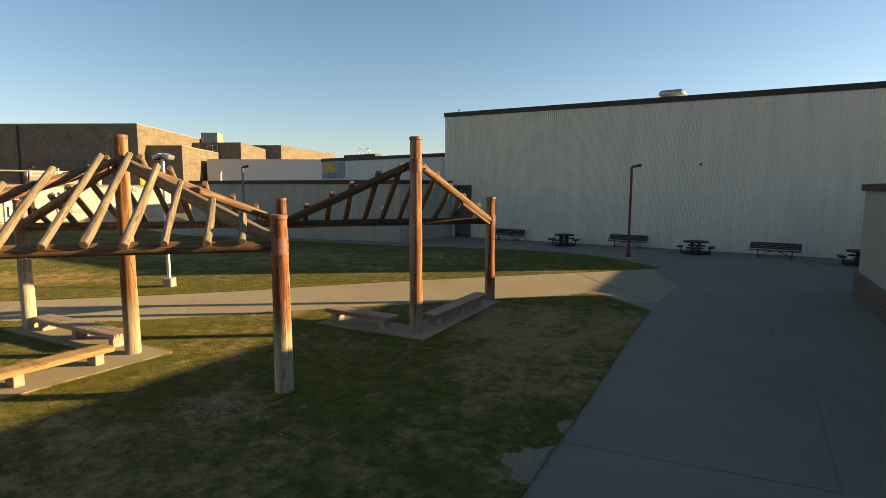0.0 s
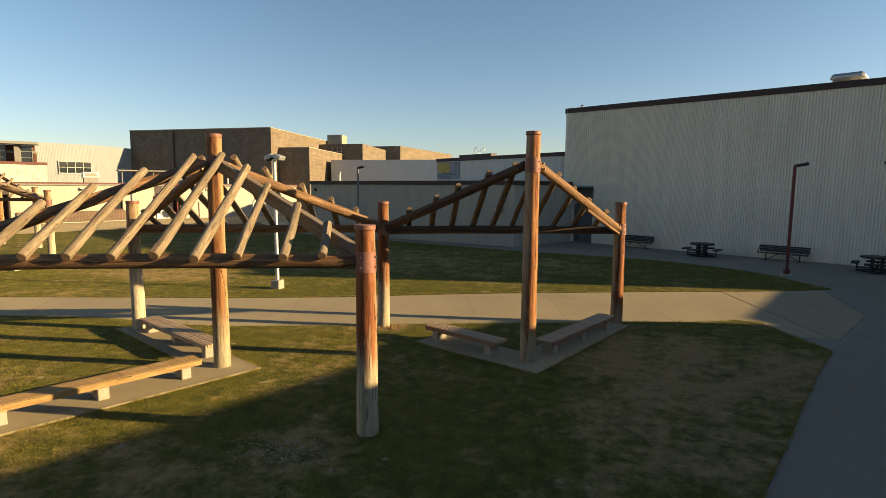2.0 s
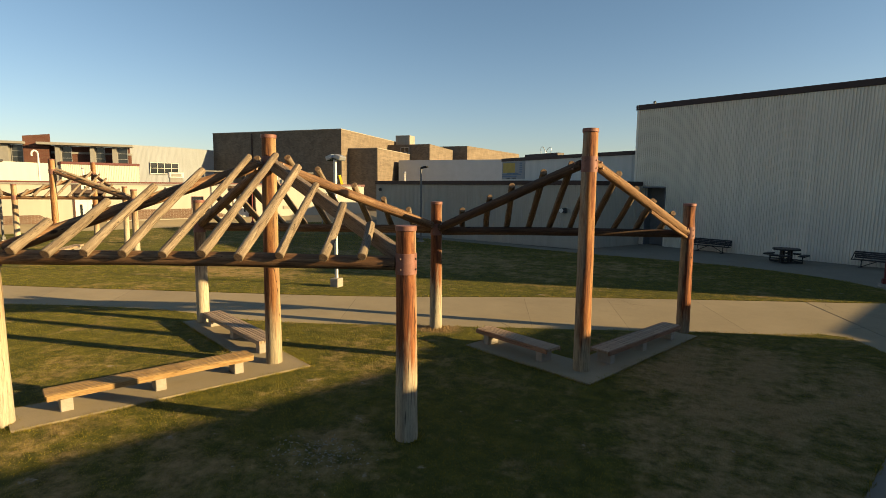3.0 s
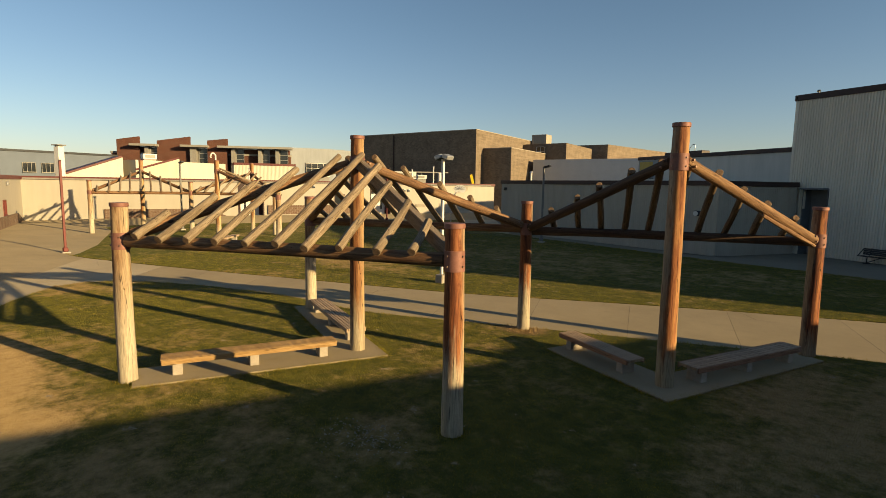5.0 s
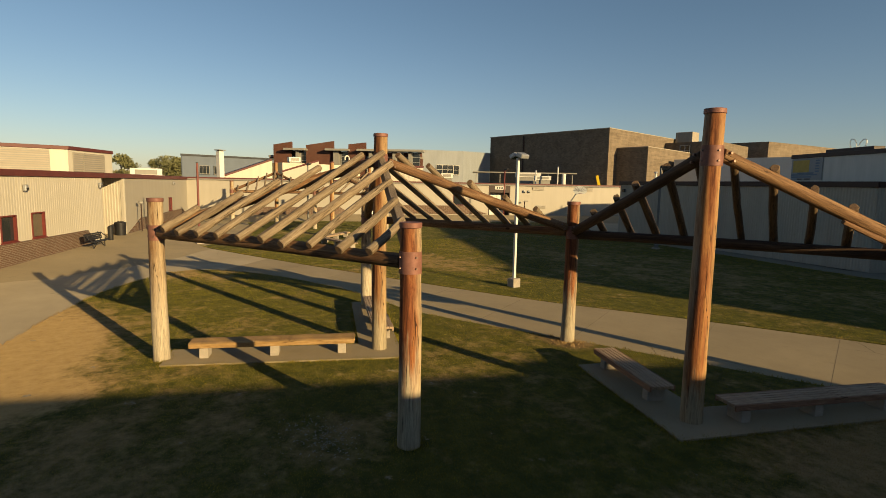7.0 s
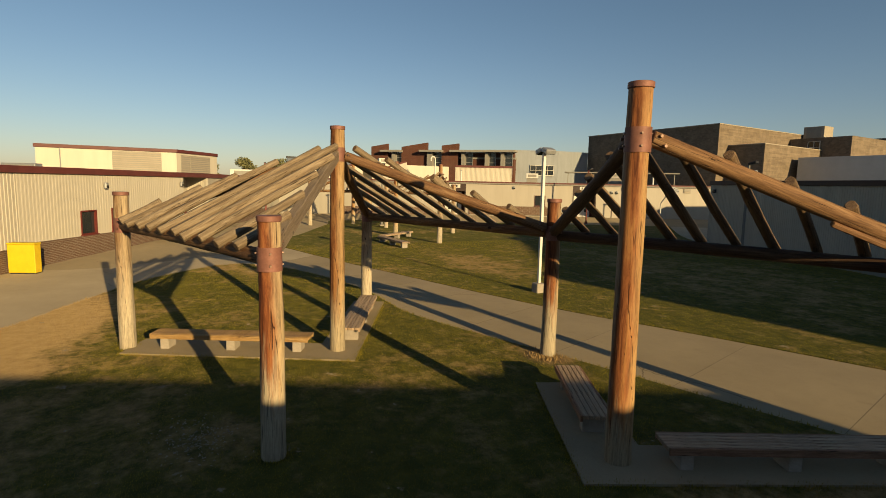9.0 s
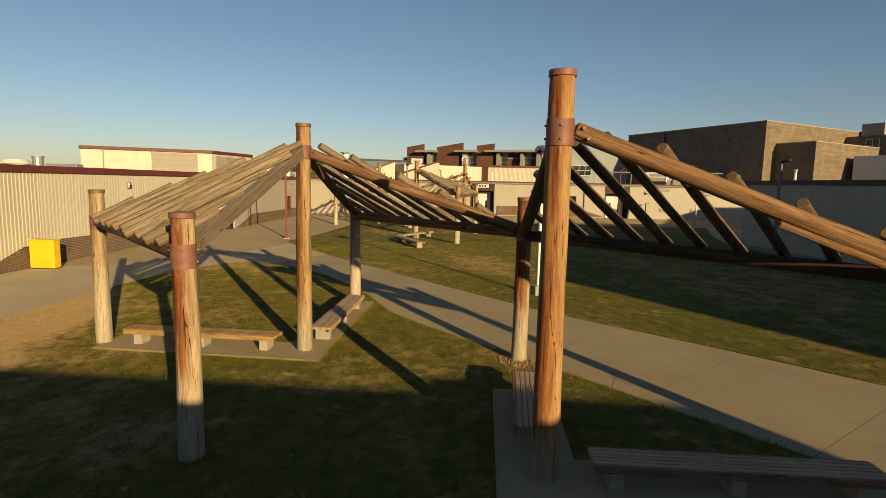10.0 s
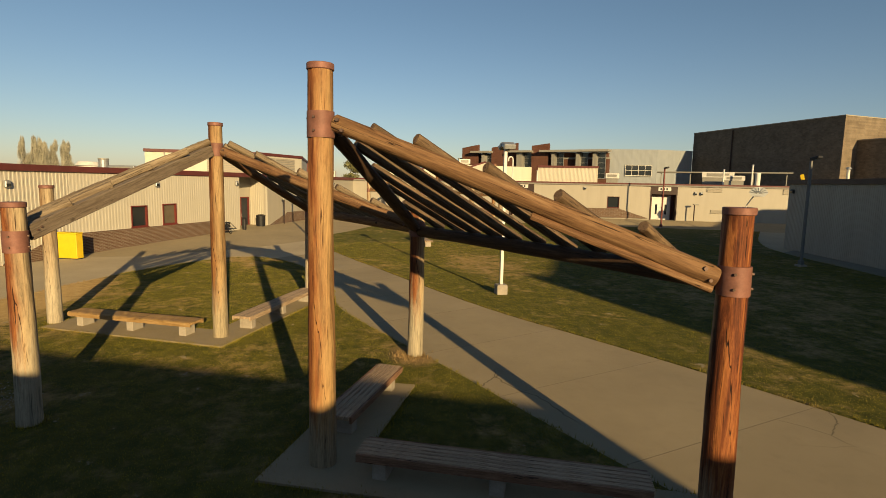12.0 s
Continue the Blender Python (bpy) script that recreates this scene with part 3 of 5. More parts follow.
LAWN_A = [(-3.96, -5.93), (-1.34, -0.28), (1.27, 5.88), (2.21, 8.0), (3.42, 10.82), (4.81, 14.15), (6.1, 16.9), (5.55, 18.4), (5.06, 19.75), (4.45, 19.82), (3.9, 19.5), (2.98, 19.08), (1.1, 18.48),
          (-1.66, 17.35), (-3.92, 16.53), (-5.5, 15.94), (-6.98, 15.35), (-8.95, 14.54), (-11.12, 13.78), (-12.81, 13.68), (-14.9, 13.62), (-17.57, 13.0), (-20.13, 12.12), (-22.29, 10.87), (-23.25, 9.64), (-23.01, 8.45), (-21.89, 7.39),
          (-19.85, 5.76), (-15.91, 4.08), (-12.59, 2.98), (-10.34, 1.05), (-8.26, -2.07), (-6.55, -6.01)]
LAWN_B = [(9.62, 27.3), (8.75, 29.1), (7.9, 31.18), (5.44, 33.6), (1.6, 35.28), (-5.31, 36.47), (-14.86, 39.58), (-24.91, 42.47), (-31.02, 47.07), (-39.22, 54.8), (-43.14, 52.7), (-50.58, 34.54), (-53.29, 25.0),
          (-51.11, 18.59), (-45.03, 15.08), (-37.98, 12.6), (-33.57, 11.73), (-32.18, 11.87), (-28.72, 12.77), (-23.09, 14.33), (-17.86, 16.08), (-14.7, 17.07), (-9.77, 18.8), (-6.53, 20.49), (-2.99, 22.09), (1.05, 23.7), (4.2, 24.89), (7.45, 26.08)]


def rounded(pts, n=3):
    """The outline with its soft bends smoothed and its sharp corners kept."""
    for _ in range(n):
        out = []
        for i, p in enumerate(pts):
            a, b = Vector(pts[i - 1]), Vector(pts[(i + 1) % len(pts)])
            p = Vector(p)
            if (p - a).angle(b - p) > radians(33):
                out.append(tuple(p))
            else:
                out += [tuple(a * 0.25 + p * 0.75), tuple(p * 0.75 + b * 0.25)]
        pts = out
    return pts


def inside(px, py, pts):
    res = np.zeros(len(px), bool)
    for i in range(len(pts)):
        x0, y0 = pts[i]
        x1, y1 = pts[i - 1]
        if y0 == y1:
            continue
        c = ((y0 > py) != (y1 > py)) & (px < (x1 - x0) * (py - y0) / (y1 - y0) + x0)
        res ^= c
    return res


OUT_A, OUT_B = rounded(LAWN_A, 2), rounded(LAWN_B, 2)
solid("lawn", poly_prism(OUT_A, -0.05, 0.02), "lawn_soil", "worn lawn of green grass and straw-coloured patches under the pergolas", kind="structure")
solid("lawn", poly_prism(OUT_B, -0.05, 0.02), "lawn_soil", "wide courtyard lawn, patchy green and dry, beyond the curved walk", kind="structure")


def grass(name, outline, x0, x1, y0, y1, count, tall, wide, label, seed, holes):
    rng = np.random.default_rng(seed)
    px, py = rng.uniform(x0, x1, count), rng.uniform(y0, y1, count)
    ok = inside(px, py, outline)
    for h in holes:
        ok &= ~inside(px, py, h)
    for cx, cy, rx, ry in ((-13.2, 3.9, 5.0, 1.9), (-9.4, 3.2, 2.0, 2.0), (1.42, 6.35, 0.42, 0.5), (2.15, 7.6, 0.36, 0.3), (-4.4, 7.8, 0.7, 0.55)):
        trodden = np.exp(-(((px - cx) / rx) ** 2 + ((py - cy) / ry) ** 2) ** 2)
        ok &= rng.uniform(0, 1, count) > 0.8 * trodden
    return blades(name, px[ok], py[ok], tall, wide, label, rng)


def fringe(name, outlines, per_metre, jitter, tall, wide, label, seed):
    """Longer blades that hang over the edges of lawns and pads."""
    rng = np.random.default_rng(seed)
    xs, ys = [], []
    for pts in outlines:
        for i, p in enumerate(pts):
            q = pts[i - 1]
            L = math.hypot(p[0] - q[0], p[1] - q[1])
            n = int(L * per_metre)
            f = rng.uniform(0, 1, n)
            # clumps: thick in places, thin in others
            keep = rng.uniform(0, 1, n) < 0.35 + 0.65 * np.sin((q[0] + f * (p[0] - q[0])) * 2.3 + (q[1] + f * (p[1] - q[1])) * 3.1) ** 2
            f = f[keep]
            xs.append(q[0] + f * (p[0] - q[0]) + rng.normal(0, jitter, len(f)))
            ys.append(q[1] + f * (p[1] - q[1]) + rng.normal(0, jitter, len(f)))
    return blades(name, np.concatenate(xs), np.concatenate(ys), tall, wide, label, rng)


def blades(name, px, py, tall, wide, label, rng, mat="grass_blades", category="grass"):
    n = len(px)
    a = rng.uniform(0, 2 * np.pi, n)
    h = tall * rng.uniform(0.6, 1.45, n)
    w = wide * rng.uniform(0.6, 1.2, n)
    lean = tall * rng.uniform(0.05, 0.6, n)
    la = rng.uniform(0, 2 * np.pi, n)
    co = np.empty((n, 3, 3))
    co[:, 0] = np.stack([px - w * np.cos(a), py - w * np.sin(a), np.full(n, 0.015)], 1)
    co[:, 1] = np.stack([px + w * np.cos(a), py + w * np.sin(a), np.full(n, 0.015)], 1)
    co[:, 2] = np.stack([px + lean * np.cos(la), py + lean * np.sin(la), 0.02 + h], 1)
    me = bpy.data.meshes.new(name)
    me.vertices.add(3 * n)
    me.vertices.foreach_set("co", co.reshape(-1))
    me.loops.add(3 * n)
    me.loops.foreach_set("vertex_index", np.arange(3 * n, dtype=np.int32))
    me.polygons.add(n)
    me.polygons.foreach_set("loop_start", np.arange(0, 3 * n, 3, dtype=np.int32))
    me.polygons.foreach_set("loop_total", np.full(n, 3, dtype=np.int32))
    me.update(calc_edges=True)
    me.materials.append(MATS[mat])
    return tagged(new(name, me), label, category, kind="stuff")


# ---- posts of the near pergolas (x, y, height) ----
P1, P2, P3, P4, P5, P6, P7 = (-10.05, 6.26, 3.77), (-8.09, 10.87, 5.375), (-3.46, 8.84, 3.61), (-12.68, 12.91, 3.79), (-6.05, 15.53, 3.81), (-1.39, 13.515, 5.535), (0.715, 18.165, 3.83)


PAD_A = [(-7.18, 11.04), (-9.56, 6.13), (-10.64, 6.58), (-8.72, 10.62), (-13.25, 12.62), (-12.80, 13.55)]
PAD_B = [(-1.06, 12.63), (-4.52, 14.16), (-4.10, 15.24), (-1.64, 14.16), (0.24, 18.30), (1.10, 17.86)]


def ccw(pts):
    area = sum(pts[i - 1][0] * pts[i][1] - pts[i][0] * pts[i - 1][1] for i in range(len(pts)))
    return pts if area > 0 else pts[::-1]


for pad, note in ((PAD_A, "L-shaped concrete pad under the sunlit benches, grass at its edges"), (PAD_B, "L-shaped concrete pad in shade round the tall corner post")):
    solid("concrete_pad", poly_prism(ccw(pad), -0.04, 0.055), "concrete_walk", note, "concrete pad", kind="structure")

grass("grass", OUT_A, -24, 7, -3, 20, 560000, 0.018, 0.008, "short mown grass, green with dry straw tufts", 3, [PAD_A, PAD_B])
grass("grass", OUT_B, -30, 10, 12.5, 40, 420000, 0.015, 0.012, "short mown grass of the far lawn, thin and patchy", 4, [])

lrng = np.random.default_rng(12)
for lx, ly, rad, num in ((-4.45, 7.78, 0.42, 260), (1.5, 6.9, 0.6, 60), (-2.0, 5.2, 1.6, 60)):
    blades("dry_leaves", lrng.normal(lx, rad, num), lrng.normal(ly, rad * 0.7, num), 0.02, 0.034, "pale dry leaf litter lying on the worn lawn", lrng, "dry_leaf", "leaf litter")

blades("grass", lrng.normal(P5[0] + 0.12, 0.22, 300), lrng.normal(P5[1] - 0.18, 0.18, 300), 0.055, 0.014, "dry tan grass tuft at a post foot", lrng, "dry_grass")
RINGS = [[(x + 0.21 * math.cos(a * 0.6283), y + 0.21 * math.sin(a * 0.6283)) for a in range(10)] for x, y, h in (P1, P3, P4, P5, P7)]
fringe("grass", [PAD_A, PAD_B] + RINGS, 320, 0.05, 0.05, 0.008, "longer grass tufts along the pad edges and round the post feet", 5)
fringe("grass", [OUT_A, OUT_B], 60, 0.03, 0.05, 0.010, "ragged grass hanging over the lawn edges", 6)

# ---- log pergolas ----
rng = random.Random(7)


def log_post(parent, p, r=0.175, collar=(2.84, 3.18), cap=True, name="post", mat="post_red", turn=0.65):
    x, y, h = p
    lean = rng.uniform(-0.003, 0.003), rng.uniform(-0.003, 0.003)
    m = Matrix.Translation((x, y, -0.03)) @ Euler((lean[0], lean[1], turn + rng.uniform(-0.15, 0.15))).to_matrix().to_4x4()
    post = part(name, log_bm(h + 0.0, r * 1.06, r * 0.90, rng, 28, 16, 0.012, 0.010, 0.009), mat, parent, smooth_faces=True, m=m)
    rt = r * 0.915
    if cap:
        bm = bmesh.new()
        bmesh.ops.create_cone(bm, cap_ends=True, segments=22, radius1=rt + 0.014, radius2=rt + 0.014, depth=0.085, matrix=Matrix.Translation((0, 0, h - 0.03)))
        bmesh.ops.bevel(bm, geom=[e for e in bm.edges if abs(e.verts[0].co.z - e.verts[1].co.z) < 1e-5], offset=0.008, segments=1, affect="EDGES")
        part("cap", bm, "rust_steel", post, "rust-red steel cap ring", True)
    if collar:
        bm = bmesh.new()
        rc = r * 0.96 + 0.007
        bmesh.ops.create_cone(bm, cap_ends=True, segments=22, radius1=rc + 0.002, radius2=rc, depth=collar[1] - collar[0], matrix=Matrix.Translation((0, 0, (collar[0] + collar[1]) / 2)))
        col = part("collar", bm, "rust_steel", post, "rust-red steel collar band", True)
        for k in range(8):
            a = k // 2 * math.pi / 2 + 0.4
            z = collar[0] + (collar[1] - collar[0]) * (0.25 if k % 2 else 0.75)
            d = Vector((math.cos(a), math.sin(a), 0))
            part("bolt", tube(Vector((0, 0, z)) + d * rc * 0.9, Vector((0, 0, z)) + d * (rc + 0.022), 0.019, 0.016, 7), "bolt_steel", col)
    return post


def log_between(parent, name, a, b, r0, r1, mat, bend=0.02, knot=0.012, sides=14):
    L = (Vector(b) - Vector(a)).length
    return part(name, log_bm(L, r0, r1, rng, sides, 10, bend, knot), mat, parent, smooth_faces=True, m=axis_pose(a, b, rng.uniform(0, 6.28)), end="sawn_end")


def inset(a, b, da, db):
    a, b = Vector(a), Vector(b)
    d = (b - a).normalized()
    return a + d * da, b - d * db


def hip(parent, low, top, z_low=3.03, z_top=4.74, r=0.125, sawn=False, mat="beam_wood"):
    a, b = inset((low[0], low[1], z_low), (top[0], top[1], z_top), 0.20, 0.20)
    if sawn:
        up = (b - a).normalized()
        side = up.cross(Vector((0, 0, 1))).normalized()
        face = side.cross(up)
        m = Matrix((side, face, up)).transposed().to_4x4()
        m.translation = a
        beam = part("hip_rafter", box(-0.075, 0.075, -0.125, 0.125, 0, (b - a).length, 0.012), "grey_timber", parent, "sawn grey hip timber", m=m)
        for k in (0.12, 0.2):
            part("bolt", tube((0.07, -0.03 + k * 0.3, k), (0.095, -0.03 + k * 0.3, k), 0.022, 0.018, 8), "bolt_steel", beam)
        return
    log = log_between(parent, "hip_rafter", a, b, r, r * 0.9, mat, 0.015)
    L = (b - a).length
    side = (b - a).cross(Vector((0, 0, 1))).normalized()
    for s in (0.13, L - 0.13):
        for dz in (-0.055, 0.055):
            for sgn in (-1, 1):
                p = a.lerp(b, (s + dz * 0.6) / L) + Vector((0, 0, dz)) + side * sgn * r * 0.8
                part("bolt", tube(p, p + side * sgn * 0.045, 0.026, 0.022, 8), "bolt_steel", log, m=log.matrix_basis.inverted())


def roof_face(parent, pa, pb, apex, n=10, over=(0.10, 0.30), z_eave=2.98, z_top=4.74, jitter=0.05, r=0.082, spread=(0.078, 0.903), first=1.0, short=0.0, beam="beam_wood", pole="pole_wood"):
    """An eave log from post to post and a row of parallel poles that climb from it to the two hips."""
    a, b, c = Vector((pa[0], pa[1], z_eave)), Vector((pb[0], pb[1], z_eave)), Vector((apex[0], apex[1], z_top))
    e0, e1 = inset(a, b, 0.17, 0.17)
    log_between(parent, "eave_beam", e0, e1, 0.125, 0.115, beam, 0.02)
    mid = (a + b) / 2
    slope = c - mid
    up = slope.normalized()
    along = (b - a).normalized()
    normal = along.cross(up)
    if normal.z < 0:
        normal = -normal
    for i in range(n):
        f = spread[0] + (spread[1] - spread[0]) * i / (n - 1) + rng.uniform(-0.006, 0.006)
        reach = slope.length * (1 - abs(2 * f - 1))
        foot = a.lerp(b, f) + normal * 0.19 - up * rng.uniform(0.11, 0.20)
        tip = a.lerp(b, f) + normal * 0.21 + up * (reach + rng.uniform(*over) * (first if f > 0.5 else 1.0)) + along * rng.uniform(-jitter, jitter)
        if abs(f - 0.5) < 0.08:
            tip -= up * short
        rr = r * rng.uniform(0.9, 1.12)
        log_between(parent, "pole_rafter", foot, tip, rr, rr * 0.92, pole, 0.02, 0.014, 12)


perg = thing("pergola", "log pergola of peeled weathered poles with rust-red steel collars", "pergola", group="log pergolas")
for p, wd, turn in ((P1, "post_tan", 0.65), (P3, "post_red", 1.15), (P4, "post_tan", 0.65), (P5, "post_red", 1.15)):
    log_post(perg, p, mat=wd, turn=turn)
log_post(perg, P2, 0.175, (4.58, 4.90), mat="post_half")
for p in (P1, P3, P4, P5):
    hip(perg, p, P2, sawn=p is P3)
roof_face(perg, P1, P3, P2)
roof_face(perg, P4, P5, P2)
perg_b = thing("pergola", "tall-posted log pergola half in shade, poles on bolted hips", "pergola", group="log pergolas")
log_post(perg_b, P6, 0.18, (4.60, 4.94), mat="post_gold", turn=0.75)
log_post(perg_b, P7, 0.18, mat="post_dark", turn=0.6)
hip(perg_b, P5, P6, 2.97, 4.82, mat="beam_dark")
hip(perg_b, P7, P6, 2.93, 4.84, mat="hip_wood")
low, high = Vector((P7[0], P7[1], 2.93)), Vector((P6[0], P6[1], 4.84))
drop = Vector((0.04, 0, -0.165))
log_between(perg_b, "under_log", low.lerp(high, 0.05) + drop, low.lerp(high, 0.46) + drop, 0.06, 0.045, "beam_wood", 0.01)
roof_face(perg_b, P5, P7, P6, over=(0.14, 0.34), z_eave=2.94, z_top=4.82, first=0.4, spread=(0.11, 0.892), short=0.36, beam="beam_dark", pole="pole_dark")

# the far pergola group: low posts F1, F3, F5, FN and tall posts F2, F4, F6
F1, F3, F5, FN = (-45.7, 17.0, 4.2), (-42.2, 23.2, 4.2), (-29.4, 22.9, 3.95), (-36.2, 27.1, 4.1)
F2, F4, F6 = (-47.4, 21.5, 6.0), (-34.9, 21.6, 5.75), (-40.8, 27.9, 5.9)
for posts, tall, eaves in (((F1, F3), F2, ((F1, F3),)), ((FN, F5), F4, ((FN, F5),)), ((), F6, ((F3, FN),))):
    pg = thing("pergola", "far log pergola with sunlit poles standing on the courtyard lawn", "pergola", group="log pergolas")
    for p in posts:
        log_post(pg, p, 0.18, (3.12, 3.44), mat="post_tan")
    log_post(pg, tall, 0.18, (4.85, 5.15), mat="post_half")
    for a, b in eaves:
        hip(pg, a, tall, 3.3, 5.0)
        hip(pg, b, tall, 3.3, 5.0)
        roof_face(pg, a, b, tall, 9, z_eave=3.25, z_top=5.0)


# ---- benches ----
def slat_bench(a, b, slat, label, fascia="", legs=3, width=0.46, slats=5, top=0.43, base=0.055, gap=0.0055):
    """A plank bench on concrete block legs; a and b are the ends of its middle line."""
    A, B = Vector((*a, 0)), Vector((*b, 0))
    L = (B - A).length
    d = (B - A).normalized()
    m = Matrix(((d.x, -d.y, 0, a[0]), (d.y, d.x, 0, a[1]), (0, 0, 1, 0), (0, 0, 0, 1)))
    bench = thing("bench", label, "bench", m, "plank benches")
    w = width / slats
    for k in range(slats):
        y = -width / 2 + (k + 0.5) * w
        bm = box(-w / 2 + gap, w / 2 - gap, -0.033, 0.033, 0, L, 0.006)
        part("slat", bm, slat, bench, m=Matrix.Translation((0, y, top - 0.033)) @ Matrix.Rotation(math.pi / 2, 4, "Y") @ Matrix.Rotation(math.pi / 2, 4, "Z"))
    for sgn in (-1, 1):
        bm = box(-0.02, 0.02, -0.055, 0.055, 0.02, L - 0.02, 0.005)
        part("side_rail", bm, fascia or slat, bench, m=Matrix.Translation((0, sgn * (width / 2 + 0.018), top - 0.062)) @ Matrix.Rotation(math.pi / 2, 4, "Y") @ Matrix.Rotation(math.pi / 2, 4, "Z"))
    for k in range(legs):
        x = 0.32 + (L - 0.64) * k / (legs - 1)
        bm = bmesh.new()
        add_box(bm, x - 0.10, x + 0.10, -width * 0.40, width * 0.40, base - 0.02, top - 0.066, 0.012)
        part("leg", bm, "concrete_block", bench, "cast concrete block leg")
    return bench


slat_bench((-9.87, 6.84), (-8.27, 10.28), "slat_gold", "long golden plank bench in full sun on concrete block legs", gap=0.0025)
slat_bench((-8.58, 11.27), (-12.28, 12.86), "slat_wood", "weathered plank bench along the pergola pad, partly sunlit")
slat_bench((-1.08, 14.03), (0.435, 17.50), "slat_wood", "grey-brown plank bench in the shade of the school wall", "slat_red")
slat_bench((-2.06, 13.68), (-4.27, 14.76), "slat_wood", "plank bench at the shadow's edge, its far end sunlit", "slat_red", legs=2)
slat_bench((-31.4, 19.27), (-27.03, 19.59), "slat_wood", "far plank bench on the lawn under the pergola", base=0.02)
slat_bench((-31.81, 19.55), (-34.49, 22.66), "slat_wood", "far plank bench at an angle beside a pergola post", base=0.02)


# ---- lamp posts ----
def lamp_post(x, y, h, kind, label):
    lp = thing("lamp_post", label, "lamp post", Matrix.Translation((x, y, 0)), "lamp posts")
    if kind == "white":
        bm = bmesh.new()
        add_box(bm, -0.2, 0.2, -0.2, 0.2, -0.05, 0.38, 0.03)
        part("footing", bm, "concrete_block", lp, "pale concrete footing")
        part("pole", box(-0.056, 0.056, -0.056, 0.056, 0.38, h - 0.15, 0.01), "white_paint", lp)
        for sgn in (-1, 1):
            hd = part("lamp_head", box(-0.17, 0.17, -0.22, 0.22, -0.09, 0.09, 0.03), "galvanised", lp, "grey floodlight head", m=Matrix.Translation((sgn * 0.2, 0.05, h - 0.06)) @ Matrix.Rotation(sgn * 0.35, 4, "Y"))
            part("lens", box(-0.14, 0.14, -0.19, 0.19, -0.097, -0.088), "window_glass", hd)
    else:
        mt = "pole_grey" if kind == "grey" else "red_paint"
        bm = bmesh.new()
        add_box(bm, -0.21, 0.21, -0.21, 0.21, -0.05, 0.12, 0.02)
        part("footing", bm, "concrete_block", lp)
        part("base_cover", box(-0.12, 0.12, -0.12, 0.12, 0.12, 0.36, 0.03), mt, lp)
        part("pole", box(-0.06, 0.06, -0.06, 0.06, 0.1, h, 0.01), mt, lp)
        if kind == "pole":
            part("pole_cap", box(-0.07, 0.07, -0.07, 0.07, h, h + 0.05, 0.01), "black_steel", lp)
            return lp
        hd = part("lamp_head", box(-0.02, 0.50, -0.15, 0.15, -0.07, 0.07, 0.025), "black_steel", lp, m=Matrix.Translation((0.05, 0, h - 0.02)) @ Matrix.Rotation(-0.2, 4, "Y"))
        part("lens", box(0.08, 0.45, -0.12, 0.12, -0.077, -0.068), "window_glass", hd)
    return lp


lamp_post(-12.62, 19.72, 5.45, "white", "white square lamp post on a concrete footing, twin heads")
lamp_post(8.87, 30.75, 5.4, "red", "dark red lamp post at the lawn's tip")
lamp_post(-33.9, 11.9, 5.25, "pole", "red square pole standing at the plaza's edge")
lamp_post(-17.92, 38.14, 5.7, "grey", "grey lamp post before the shaded low wing")
lamp_post(-42.5, 46.1, 6.0, "red", "red lamp post by the far entrance")
lamp_post(-44.8, 23.6, 5.8, "grey", "grey lamp post standing among the far pergolas")

# ---- gym ----
GYM = [(-3.1, 45.45), (26.75, 29.63), (40.95, 55.9), (11.1, 71.8)]
gm_m, gL = wall_frame(GYM[0], GYM[1])
gym = building("gym_building", "tall windowless gym of ribbed pale metal siding, dark roof edge", GYM, 10.5, "siding_gym", "brown_trim", {0: [(1.0, 2.6, 0.0, 4.4)]}, trim_h=0.32, fall={0: 0.026}, deck=1.3, rib=0.055, pitch=0.163)
part("doorway_lining", box(1.0, 2.6, -0.9, -0.75, 0, 4.4), "door_grey", gym, "grey recessed doorway", m=gm_m)
bm = bmesh.new()
add_box(bm, 1.0, 1.04, -0.75, 0.06, 0, 4.4)
add_box(bm, 2.56, 2.6, -0.75, 0.06, 0, 4.4)
add_box(bm, 1.04, 2.56, -0.75, 0.5, 4.3, 4.42)
part("doorway_frame", bm, "door_grey", gym, m=gm_m)
part("door_leaf", box(1.15, 2.45, -0.75, -0.70, 0.02, 2.2, 0.01), "door_grey", gym, "grey metal door", m=gm_m)

# ---- low wing in shade ----
WING = [(-25.9, 44.75), (-6.05, 39.0), (-2.55, 44.65), (-3.25, 45.5), (3.7, 58.4), (-20.1, 63.9)]
wing = building("low_wing", "low shaded wing of grey ribbed siding with a dark fascia", WING, 4.72, "siding_grey", "brown_trim", trim_h=0.26, rib=0.016, pitch=0.163)
UPPER = [(-19.09, 61.57), (-3.97, 52.15), (0.03, 51.57), (3.53, 58.05), (-2.0, 68.2), (-16.9, 68.2)]
building("upper_wing", "second storey of grey siding behind the low wing", UPPER, 7.55, "siding_pale", "brown_trim", base=4.62, trim_h=0.3, ribs=False)

